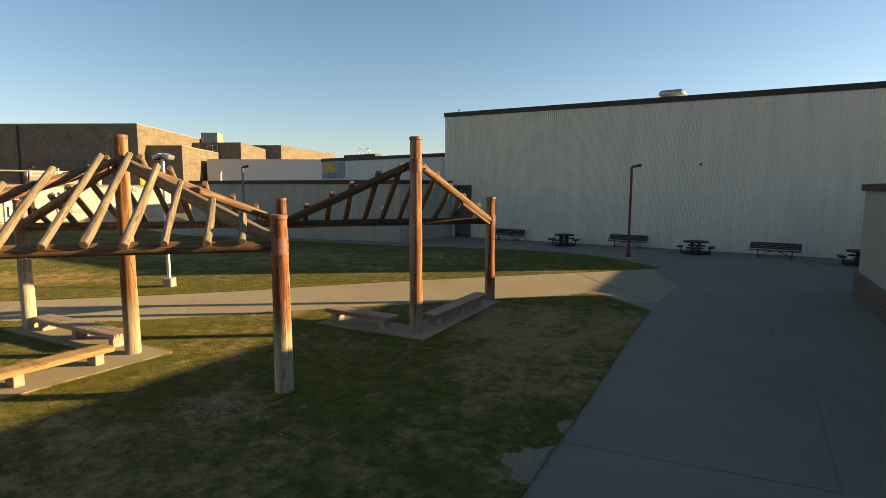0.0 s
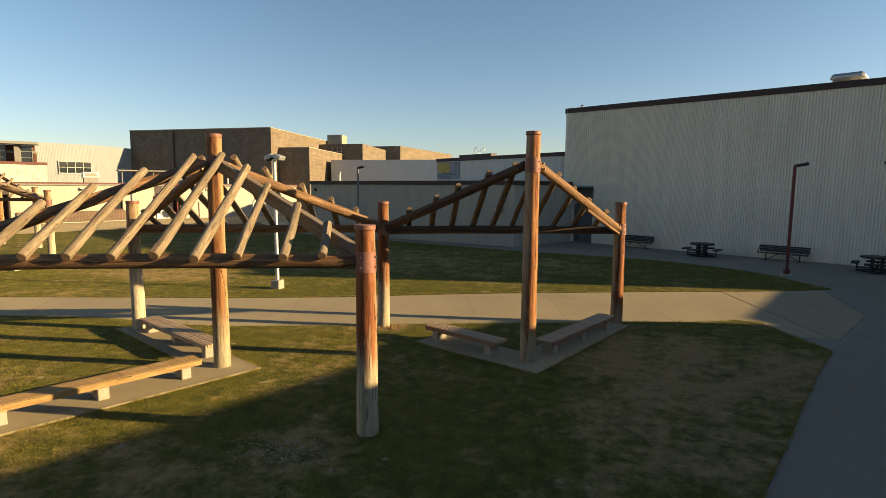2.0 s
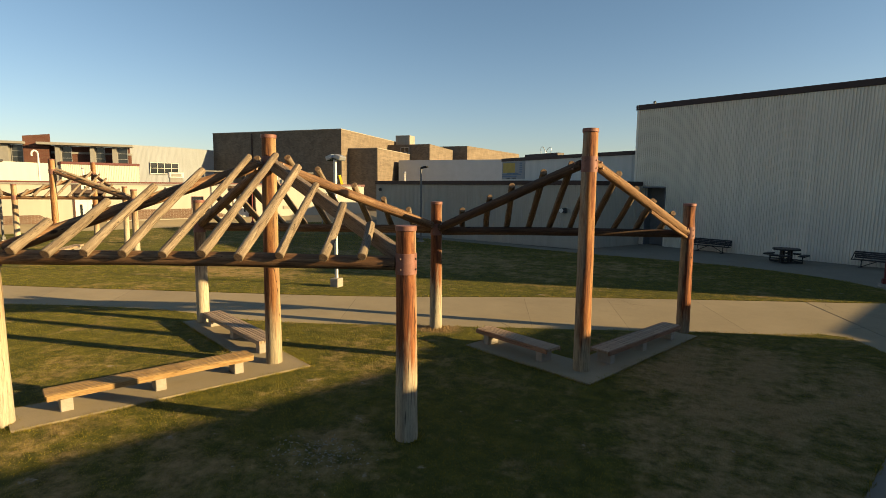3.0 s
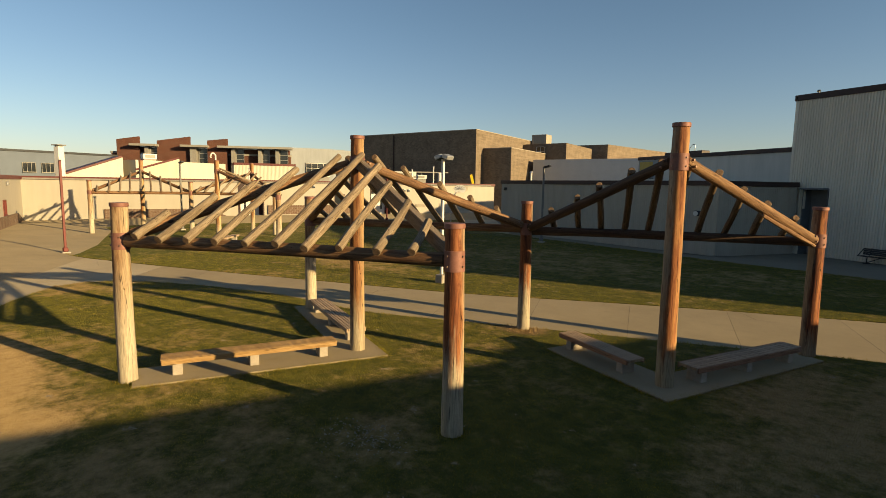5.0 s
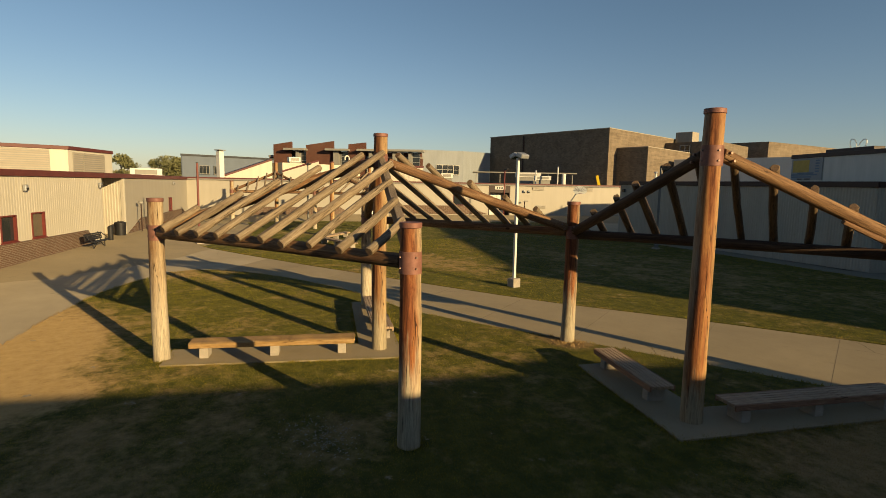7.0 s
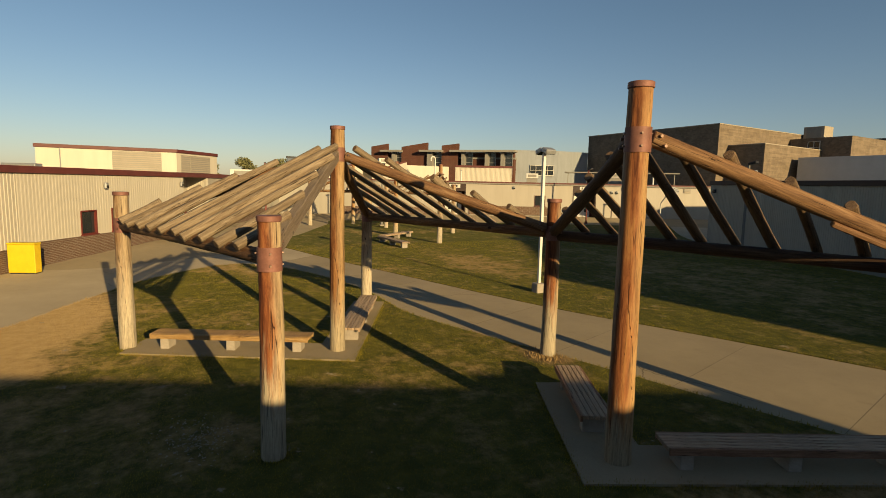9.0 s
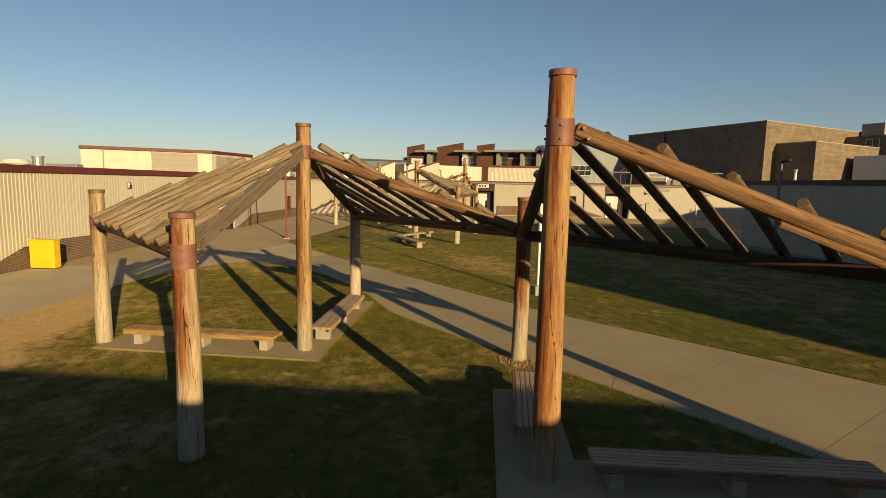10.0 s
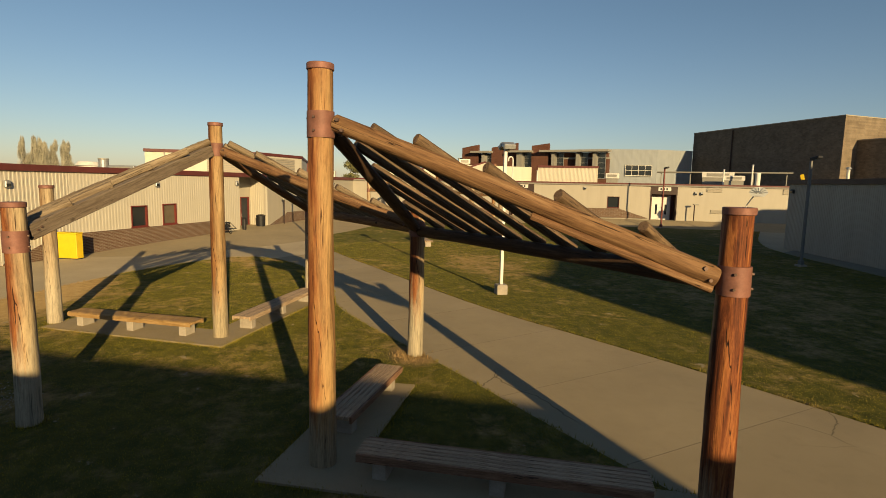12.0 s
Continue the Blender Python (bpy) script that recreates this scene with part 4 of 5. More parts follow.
# ---- classroom range, sunlit ----
RANGE = [(-12.59, -3.8), (-24.3, 0.7), (-36.47, 6.82), (-38.9, 5.6), (-41.03, 6.95), (-40.0, 8.29), (-60.36, 16.05), (-39.48, 63.76), (-59.77, 76.12), (-92.51, 37.3), (-74.0, -6.0), (-40.0, -27.0)]
range_b = building("classroom_range", "long low classroom range of cream ribbed siding, maroon roof edge", RANGE, 4.45, "siding_cream", "maroon_trim", {1: [(3.68, 4.85, 1.15, 2.38), (6.04, 7.18, 1.15, 2.42)], 3: [(1.3, 2.3, 0, 2.6)], 5: [(13.2, 14.4, 1.28, 2.5)], 6: [(29.75, 31.0, 1.78, 3.0), (19.0, 21.7, 0, 4.18), (34.2, 36.9, 0, 4.18)]}, trim_h=0.26, rib={0: 0.016, 1: 0.006, 4: 0.012}, ribs=(0, 1, 4), flat="panel_cream_sun_toned")

# ---- right building behind the camera ----
RIGHT = [(15.08, 20.66), (-3.4, -20.4), (15.0, -29.0), (33.9, 13.4), (22.7, 22.4)]
right_b = building("tan_building", "low tan stucco school building with a brick foot", RIGHT, 4.25, "stucco_tan", "brown_trim", ribs=False, trim_h=0.2)
EAST = [(25.7, 30.0), (22.9, 23.5), (23.6, 22.6), (34.6, 13.6), (37.4, 23.2)]
building("link_building", "low link building of cream siding closing the plaza", EAST, 4.3, "siding_cream", "brown_trim", trim_h=0.2)

# ---- brick complex ----
HALL = [(-84.2, 79.6), (-55.2, 81.1), (-60.1, 112.5), (-88.0, 112.0)]
ANNEX = [(-55.75, 83.9), (-49.65, 84.1), (-54.0, 108.0), (-59.3, 108.0)]
building("brick_hall", "large tan brick hall with plain parapets", HALL, 14.2, "brick_tan", None, ribs=False)
building("brick_annex", "lower tan brick annex beside the hall", ANNEX, 11.0, "brick_tan", None, ribs=False)
building("white_hall", "long white-panelled hall far beyond the low wing", [(-50.3, 93.0), (-29.3, 95.0), (-29.0, 108.0), (-52.0, 108.0)], 9.35, "board_white", None, ribs=False)
GREY = [(-87.0, 63.2), (-83.6, 71.9), (-84.0, 79.4), (-100.0, 79.4), (-99.0, 72.0)]
building("grey_hall", "grey ribbed metal hall with a strip window", GREY, 11.0, "siding_silver", None, rib=0.012)
SCHOOL = [(-105.94, 39.8), (-85.49, 63.09), (-97.0, 74.0), (-118.0, 50.5)]
building("brick_school", "red brick school front with fins and tall windows", SCHOOL, 9.4, "brick_red", "louvre_grey", ribs=False)
building("roof_block", "cream siding block on the classroom roof", [(-73.7, 45.0), (-69.9, 53.1), (-73.9, 55.0), (-77.7, 47.0)], 7.1, "siding_cream", "maroon_trim", base=4.4)
UPBLOCK = [(-58.49, -6.4), (-59.7, 5.6), (-66.6, 9.7), (-84.7, 9.6), (-84.0, -9.0)]
building("upper_block", "cream upper storey with louvres and a maroon roof edge", UPBLOCK, 7.1, "siding_cream", "maroon_trim", base=4.4, ribs=False)

# ---- cream upper parts and rooflines beyond ----

sawtooth = thing("sawtooth_roof", "cream roof monitors with rising maroon-edged tops", "roof monitor")
for (ax, ay), (bx, by), z0, z1 in (((-74.96, 23.47), (-73.96, 29.87), 4.7, 7.15), ((-73.0, 31.0), (-71.2, 35.8), 5.5, 7.2)):
    m, L = wall_frame((ax, ay), (bx, by))
    bm = bmesh.new()
    pts = [(0, 4.3), (L, 4.3), (L, z1), (0, z0)]
    f = [bm.verts.new((s, 0, z)) for s, z in pts]
    k = [bm.verts.new((s, -6, z)) for s, z in pts]
    bm.faces.new(f)
    bm.faces.new(k[::-1])
    for i in range(4):
        bm.faces.new((f[i], f[(i + 1) % 4], k[(i + 1) % 4], k[i]))
    part("monitor", bm, "siding_cream", sawtooth, m=m)
    d = math.atan2(z1 - z0, L)
    part("edge_trim", box(0, math.hypot(L, z1 - z0), -6.05, 0.08, 0, 0.25, 0.02), "maroon_trim", sawtooth, m=m @ Matrix.Translation((0, 0, z0)) @ Matrix.Rotation(-d, 4, "Y"))
building("rear_block", "plain cream block behind the classroom roof", [(-73.19, 31.09), (-75.38, 44.58), (-80.77, 44.62), (-80.36, 30.68)], 6.9, "siding_cream", None, base=4.3, ribs=False)
SHED = [(-101.5, 22.8), (-104.4, 40.2), (-125.0, 41.0), (-120.0, 27.5)]
building("blue_shed", "far blue-grey metal shed with a long low roof", SHED, 8.7, "shed_blue", "dark_door", ribs=False)
TOWER = [(-66.0, 103.0), (-48.7, 103.4), (-51.5, 122.0), (-66.0, 122.0)]
building("tan_tower", "tan brick tower block behind the annex", TOWER, 13.2, "brick_tan", None, ribs=False)
building("tan_hall", "remote tan brick hall with a plain parapet", [(-57.0, 125.0), (-49.0, 125.3), (-46.0, 160.0), (-60.0, 160.0)], 14.4, "brick_tan", None, ribs=False)


def on_wall(a, b):
    return wall_frame(a, b)[0]


# ---- openings and fittings of the classroom range ----
E0, EB, EA, E3 = (on_wall(RANGE[i], RANGE[i + 1]) for i in (0, 1, 3, 5))
E4 = on_wall(RANGE[6], RANGE[7]) @ Matrix.Translation((1.3, 0, 0))
wall_window(range_b, EB, 3.68, 4.85, 1.15, 2.38, frame_mat="red_paint")
wall_window(range_b, EB, 6.04, 7.18, 1.15, 2.42, frame_mat="red_paint", glass="window_blind")
wall_door(range_b, EA, 1.3, 2.3, 2.6, "dark_door", "red_paint")
wall_window(range_b, E3, 13.2, 14.4, 1.28, 2.5, frame_mat="red_paint")
# flat roof carried straight across the door alcove
part("alcove_roof", poly_prism([(-36.6, 6.78), (-38.9, 5.45), (-41.2, 6.9), (-40.1, 8.25)], 4.19, 4.42), "louvre_grey", range_b, "soffit over the door alcove")
am, aL = wall_frame((-36.47, 6.82), (-40.0, 8.29))
part("fascia", box(0.05, aL - 0.05, -0.02, 0.13, 4.19, 4.50, 0.015), "maroon_trim", range_b, m=am)
wall_window(range_b, E4, 28.45, 29.7, 1.78, 3.0, frame_mat="red_door")
for s0, s1 in ((17.7, 20.4), (32.9, 35.6)):
    part("entry_back", box(s0, s1, -1.3, -1.18, 0.0, 4.18), "red_door", range_b, "maroon recessed entrance wall", m=E4)
    part("entry_cheek", box(s0 - 0.02, s0 + 0.1, -1.18, 0.03, 0, 4.18), "brown_trim", range_b, m=E4)
    part("entry_cheek", box(s1 - 0.1, s1 + 0.02, -1.18, 0.03, 0, 4.18), "brown_trim", range_b, m=E4)
    part("entry_fascia", box(s0 + 0.1, s1 - 0.1, -0.12, 0.04, 3.35, 4.2), "brown_trim", range_b, "brown fascia over the entrance", m=E4)
    sg = part("sign", box(s0 + 0.75, s1 - 0.65, 0.04, 0.07, 3.72, 4.12, 0.01), "white_paint", range_b, "white sign plate with dark characters", m=E4)
    w = (s1 - s0 - 1.8) / 3
    for k in range(3):
        part("mark", box(s0 + 0.95 + k * w, s0 + 0.95 + k * w + w * 0.6, 0.07, 0.076, 3.80, 4.04), "dark_door", sg)
    wall_door(range_b, E4 @ Matrix.Translation((0, -1.0, 0)), s0 + 0.25, s1 - 0.35, 2.95, "white_door", "red_door", 2, True, 0.35)
# brick foot walls with sloping ends
def foot_wall(m, s0, s1, h, z0=0.0, slope0=0.0, slope1=0.0):
    bm = bmesh.new()
    pr = [(s0, z0), (s1, z0), (s1, z0 + 0.05 if slope1 else z0 + h), (s1 - slope1, z0 + h), (s0 + slope0, z0 + h), (s0, z0 + 0.05 if slope0 else z0 + h)]
    f = [bm.verts.new((s, 0.16, z)) for s, z in pr]
    k = [bm.verts.new((s, 0.0, z)) for s, z in pr]
    bm.faces.new(f)
    bm.faces.new(k[::-1])
    for i in range(len(pr)):
        j = (i + 1) % len(pr)
        bm.faces.new((f[i], f[j], k[j], k[i]))
    part("brick_foot", bm, "brick_brown", range_b, "brown brick foot wall", m=m)


foot_wall(E0, 8.8, 12.5, 0.95, 0, 2.6, 0)
foot_wall(EB, 0.03, 12.4, 1.10, 0, 0, 1.1)
foot_wall(E3, 0.5, 21.5, 0.98, 0.22, 3.4, 3.0)
foot_wall(E4, 5.2, 16.6, 0.95, 0.4, 0, 1.5)
foot_wall(E4, 20.8, 32.7, 1.0, 0.7, 0, 3.0)
# paved apron that climbs gently to the classroom range
bm = bmesh.new()
rows = []
for (x, y), (nx, ny), h, w in (((-24.3, 0.7), (0.42, 0.91), -0.01, 5.0), ((-30.4, 3.76), (0.45, 0.89), 0.17, 7.0), ((-36.47, 6.82), (0.45, 0.89), 0.28, 8.0), ((-40.0, 8.29), (0.38, 0.92), 0.30, 8.5), ((-50.2, 12.2), (0.36, 0.93), 0.31, 9.0),
                              ((-60.36, 16.05), (0.85, 0.53), 0.31, 10.0), ((-56.4, 25.1), (0.92, -0.40), 0.50, 5.0), ((-54.4, 29.7), (0.92, -0.40), 0.55, 4.5), ((-39.6, 63.5), (0.92, -0.40), 0.60, 5.0)):
    n = Vector((nx, ny)).normalized()
    rows.append([bm.verts.new((x + n.x * d * w, y + n.y * d * w, -0.03 + (h + 0.03) * k)) for d, k in ((-0.4, 1), (0, 1), (0.2, 0.93), (0.4, 0.72), (0.6, 0.42), (0.8, 0.16), (1.0, 0.0))])
for p, q in zip(rows, rows[1:]):
    for i in range(6):
        bm.faces.new((p[i], q[i], q[i + 1], p[i + 1]))
bmesh.ops.recalc_face_normals(bm, faces=bm.faces)
solid("pavement", bm, "concrete_walk", "pale concrete apron rising to the classroom range", kind="structure", smooth_faces=True)


def wall_lamp(m, s, z):
    lamp = part("wall_lamp", box(s - 0.13, s + 0.13, 0.03, 0.2, z - 0.16, z + 0.16, 0.04), "galvanised", range_b, "grey wall-pack lamp", m=m)
    part("lens", box(s - 0.1, s + 0.1, 0.2, 0.206, z - 0.12, z + 0.02), "window_glass", lamp)


for m, s, z in ((E0, 9.2, 3.6), (EB, 5.58, 3.63), (EB, 13.2, 3.72), (E3, 15.0, 3.82), (E4, 26.0, 3.85), (E4, 37.4, 3.52), (E4, 38.0, 3.52)):
    wall_lamp(m, s, z)


def wall_vent(parent, m, s0, s1, z0, z1, n=5):
    v = part("vent", box(s0, s1, 0.03, 0.07, z0, z1, 0.01), "louvre_grey", parent, m=m)
    h = (z1 - z0) / n
    for k in range(n):
        part("slat", box(s0 + 0.05, s1 - 0.05, 0.07, 0.10, z0 + h * (k + 0.2), z0 + h * (k + 0.75)), "stucco_tan", v)


wall_vent(range_b, E4, 38.5, 40.0, 3.70, 4.12, 3)
wall_vent(range_b, E4, 45.8, 46.6, 3.62, 4.14, 3)
wall_vent(range_b, E4, 39.0, 40.3, 1.45, 1.82, 3)
upper = next(o for o in scene.objects if o.name == "upper_block")
UP0, UP1 = on_wall(UPBLOCK[0], UPBLOCK[1]) @ Matrix.Translation((-9.27, 0, 0)), on_wall(UPBLOCK[1], UPBLOCK[2])
wall_vent(upper, UP0, 15.5, 19.9, 4.75, 6.75, 10)
wall_vent(upper, UP1, 0.7, 2.4, 4.75, 6.6, 9)
wall_vent(upper, UP1, 2.5, 6.4, 4.75, 6.6, 9)
part("downpipe", tube((11.2, 0.08, 4.5), (11.2, 0.08, 7.0), 0.05, sides=8), "galvanised", upper, m=UP0)

# ---- mural and fittings of the upper wing ----
MU = on_wall(UPPER[0], UPPER[1])
mural = solid("mural_board", box(0.05, 3.9, 0.045, 0.075, 5.25, 7.2, 0.005), "siding_silver", "painted wall board with a faded yellow field and blue bands", "mural", m=MU)
part("yellow_field", box(0.25, 2.3, 0.075, 0.085, 5.95, 7.05), "mural_yellow", mural)
for k, (s0, s1, z) in enumerate(((0.1, 3.3, 5.66), (0.1, 2.6, 5.46), (0.9, 2.9, 5.80))):
    part("blue_band", box(s0, s1, 0.075, 0.086, z, z + 0.13), "mural_blue", mural)
for k in range(5):
    part("dark_mark", box(3.05, 3.5, 0.075, 0.087, 5.95 + k * 0.24, 6.08 + k * 0.24), "mural_blue", mural)
part("lower_mark", box(0.9, 1.5, 0.075, 0.087, 5.28, 5.38), "dark_door", mural)
part("lower_mark", box(1.8, 2.5, 0.075, 0.087, 5.28, 5.38), "dark_door", mural)
WG = on_wall(WING[0], WING[1])
wl = part("wall_lamp", box(0.5, 0.76, 0.03, 0.22, 3.84, 4.12, 0.04), "dark_door", wing, "small dark wall-pack lamp", m=WG)
part("lens", box(0.53, 0.73, 0.22, 0.226, 3.88, 4.0), "window_glass", wl)
sp = solid("loudspeaker", box(19.25, 19.7, 0.04, 0.3, 2.5, 2.85, 0.03), "dark_door", "dark horn loudspeaker fixed to the grey wing", "loudspeaker", m=WG)
part("horn", tube((19.47, 0.3, 2.67), (19.47, 0.46, 2.67), 0.09, 0.16, 12), "white_paint", sp)

# ---- roof fittings ----
G0 = on_wall(GYM[0], GYM[1])
hv = thing("roof_unit", "pale metal ventilation hood on the gym roof", "roof unit", G0 @ Matrix.Translation((18.0, -1.0, 10.12)))
part("curb", box(-0.55, 0.55, -0.5, 0.5, -0.55, 0.3, 0.02), "galvanised", hv)
bm = bmesh.new()
add_box(bm, -0.8, 0.8, -0.75, 0.75, 0.3, 0.72, 0.14)
part("hood", bm, "galvanised", hv)
vp = thing("vent_pipe", "small roof vent pipe on the gym's edge", "vent", G0 @ Matrix.Translation((1.0, -0.6, 10.2)))
part("pipe", tube((0, 0, -1.05), (0, 0, 0.5), 0.06, sides=8), "galvanised", vp)
part("pipe_cap", tube((0, 0, 0.5), (0, 0, 0.62), 0.13, 0.08, 8), "dark_door", vp)
wl = solid("wall_light", box(20.95, 21.3, 0.06, 0.24, 5.72, 6.05, 0.03), "white_paint", "small white floodlight high on the gym wall", "wall light", m=G0)
part("lens", box(20.05, 20.27, 0.2, 0.206, 5.66, 5.80), "window_glass", wl)
for x, y, z, tilt in ((-14.05, 61.05, 7.5, -0.22), (-13.88, 61.18, 7.5, 0.34)):
    an = thing("roof_antenna", "thin looped roof antenna", "antenna", Matrix.Translation((x, y, z)) @ Matrix.Rotation(tilt, 4, "Y"))
    bm = bmesh.new()
    for i in range(12):
        a0, a1 = -math.pi / 2 + i * math.pi / 6, -math.pi / 2 + (i + 1) * math.pi / 6
        add_tube(bm, (0.24 * math.cos(a0), 0, 0.85 + 0.5 * math.sin(a0)), (0.24 * math.cos(a1), 0, 0.85 + 0.5 * math.sin(a1)), 0.03, sides=6)
    part("loop", bm, "galvanised", an)
    part("mast", tube((0, 0, -0.1), (0, 0, 0.36), 0.03, sides=6), "galvanised", an)
rb = thing("roof_curb", "long dark curb on the upper wing roof", "roof unit", Matrix.Translation((-13.98, 60.53, 7.4)) @ Matrix.Rotation(-0.58, 4, "Z"))
part("curb", box(-2.6, 2.6, -0.5, 0.5, 0, 0.6, 0.03), "brown_trim", rb)
ch = thing("chimney", "white square chimney with a flat cap on the classroom roof", "chimney", Matrix.Translation((-68.73, 21.56, 4.3)) @ Matrix.Rotation(0.4, 4, "Z"))
part("shaft", box(-0.34, 0.34, -0.34, 0.34, 0, 3.5, 0.03), "white_paint", ch)
part("chimney_cap", box(-0.5, 0.5, -0.5, 0.5, 3.6, 3.72, 0.03), "louvre_grey", ch)
part("neck", box(-0.24, 0.24, -0.24, 0.24, 3.5, 3.6), "louvre_grey", ch)


def roof_box(x, y, z, w, d, h, rot, mat, label, low=0.15):
    ob = thing("roof_unit", label, "roof unit", Matrix.Translation((x, y, z)) @ Matrix.Rotation(rot, 4, "Z"))
    part("casing", box(-w / 2, w / 2, -d / 2, d / 2, low, h, 0.04), mat, ob)
    part("curb", box(-w / 2 + 0.1, w / 2 - 0.1, -d / 2 + 0.1, d / 2 - 0.1, -0.2, low), "louvre_grey", ob)
    part("grille", box(-w * 0.35, w * 0.35, -d / 2 - 0.02, -d / 2, low + 0.15, h - 0.15), "louvre_grey", ob)
    return ob


roof_box(-56.8, 48.35, 4.35, 1.6, 1.2, 1.4, 1.0, "white_paint", "white rooftop unit above the classroom entrance", low=0.75)
roof_box(-55.1, 62.2, 4.35, 3.7, 1.4, 1.85, 0.9, "white_paint", "long white rooftop unit before the covered walk", low=1.15)
roof_box(-51.6, 61.7, 4.35, 2.3, 1.2, 1.35, 0.9, "white_paint", "white rooftop unit beside pipes", low=0.75)
roof_box(-74.8, 33.4, 6.95, 1.7, 1.2, 0.85, 1.45, "white_paint", "white rooftop unit on the cream block")
roof_box(-65.69, 6.2, 4.35, 2.6, 1.5, 0.9, 0.3, "white_paint", "white rooftop unit on the plaza side")
roof_box(-62.66, 12.53, 4.35, 3.0, 1.3, 0.95, 1.4, "white_paint", "long white rooftop unit before the far trees")
roof_box(-48.4, -5.0, 4.35, 2.6, 0.9, 0.7, 1.2, "galvanised", "low metal rooftop units in a row")
dv = thing("roof_vent", "wide white drum ventilator with a domed lid on the roof", "roof vent", Matrix.Translation((-56.4, -11.1, 4.35)))
part("drum", tube((0, 0, -0.1), (0, 0, 0.75), 1.1, 1.1, 24), "white_paint", dv)
part("lid", tube((0, 0, 0.75), (0, 0, 1.15), 1.3, 0.95, 24), "white_paint", dv)
tk = thing("roof_tank", "grey cylindrical tank standing on the roof", "tank", Matrix.Translation((-50.5, -7.5, 4.35)))
part("shell", tube((0, 0, -0.1), (0, 0, 1.25), 0.42, 0.42, 16), "galvanised", tk)
part("rim", tube((0, 0, 1.25), (0, 0, 1.36), 0.46, 0.46, 16), "louvre_grey", tk)
roof_box(-57.5, 109.0, 13.3, 3.4, 3.0, 2.3, 0.1, "stucco_tan", "pale penthouse box on the brick tower roof")
for x, y, h in ((-51.2, 59.9, 2.0), (-48.57, 61.56, 2.5), (-61.71, 40.2, 1.6)):
    st = thing("vent_pipe", "slim pale roof vent pipe", "vent", Matrix.Translation((x, y, 4.35)))
    part("pipe", tube((0, 0, -0.15), (0, 0, h), 0.09, sides=8), "white_paint", st)
    part("pipe_cap", tube((0, 0, h), (0, 0, h + 0.12), 0.16, 0.1, 8), "galvanised", st)
dr = thing("roof_vent", "stout white drum vent on the classroom roof", "roof vent", Matrix.Translation((-46.6, 60.6, 4.35)))
part("drum", tube((0, 0, -0.15), (0, 0, 1.45), 0.27, 0.27, 14), "white_paint", dr)
part("lid", tube((0, 0, 1.45), (0, 0, 1.6), 0.31, 0.24, 14), "white_paint", dr)
ym = thing("roof_marker", "tilted yellow board standing on the classroom roof", "sign board", Matrix.Translation((-41.9, 62.2, 4.35)) @ Matrix.Rotation(0.7, 4, "Z"))
part("board", box(-0.17, 0.17, -0.03, 0.03, 0.1, 1.45, 0.01), "yellow_paint", ym, m=Matrix.Rotation(-0.25, 4, "Y"))
part("bracket", box(-0.2, 0.2, -0.12, 0.12, -0.15, 0.12, 0.01), "louvre_grey", ym)
wp = thing("vent_pipe", "small white capped vent pipe on the grey wing", "vent", Matrix.Translation((-24.9, 48.4, 4.62)))
part("pipe", tube((0, 0, -0.15), (0, 0, 0.95), 0.1, sides=8), "white_paint", wp)
part("pipe_cap", tube((0, 0, 0.95), (0, 0, 1.1), 0.2, 0.12, 10), "galvanised", wp)
sw = thing("vent_pipe", "white hooked vent pipe on the roof", "vent", Matrix.Translation((-66.8, 38.5, 4.35)))
bm = add_tube(bmesh.new(), (0, 0, -0.15), (0, 0, 3.2), 0.10, sides=8)
for i in range(7):
    a0, a1 = i * math.pi / 6, (i + 1) * math.pi / 6
    add_tube(bm, (0, -0.34 + 0.34 * math.cos(a0), 3.2 + 0.42 * math.sin(a0)), (0, -0.34 + 0.34 * math.cos(a1), 3.2 + 0.42 * math.sin(a1)), 0.10, sides=8)
part("pipe", bm, "white_paint", sw)
cv = thing("covered_walk", "long flat walkway roof with a thin grey edge behind the classrooms", "walkway roof")
cm, cL = wall_frame((-67.31, 61.45), (-56.76, 75.21))
part("roof_slab", box(0, cL, -3.0, 0, 6.34, 6.52, 0.03), "louvre_grey", cv, m=cm)
for k in range(5):
    part("support", box(0.5 + k * (cL - 1.2) / 4, 0.62 + k * (cL - 1.2) / 4, -0.6, -0.48, 4.3, 6.34), "louvre_grey", cv, m=cm)
# ---- red brick school: fins, bays, windows ----
school = next(o for o in scene.objects if o.name == "brick_school")
SM = on_wall(SCHOOL[0], SCHOOL[1])
for s0, s1, z0, z1 in ((1.28, 5.0, 11.5, 12.1), (7.98, 13.56, 11.45, 12.3), (16.54, 20.04, 11.7, 12.1)):
    bm = bmesh.new()
    pr = [(s0, 0.0), (s1, 0.0), (s1, z1), (s0, z0)]
    f = [bm.verts.new((s, 0.9, z)) for s, z in pr]
    k = [bm.verts.new((s, 0.3, z)) for s, z in pr]
    bm.faces.new(f)
    bm.faces.new(k[::-1])
    for i in range(4):
        bm.faces.new((f[i], f[(i + 1) % 4], k[(i + 1) % 4], k[i]))
    part("brick_fin", bm, "brick_red", school, "tall red brick fin wall", m=SM)
part("upper_wall", box(1.3, 30.9, -5.0, 0.02, 9.35, 10.34), "brick_red", school, "red brick clerestory wall", m=SM)
for s0, s1 in ((3.9, 8.3), (12.3, 16.9), (18.6, 31.6)):
    part("canopy", box(s0, s1, 0.05, 2.6, 10.35, 10.75, 0.03), "louvre_grey", school, "flat grey canopy", m=SM)
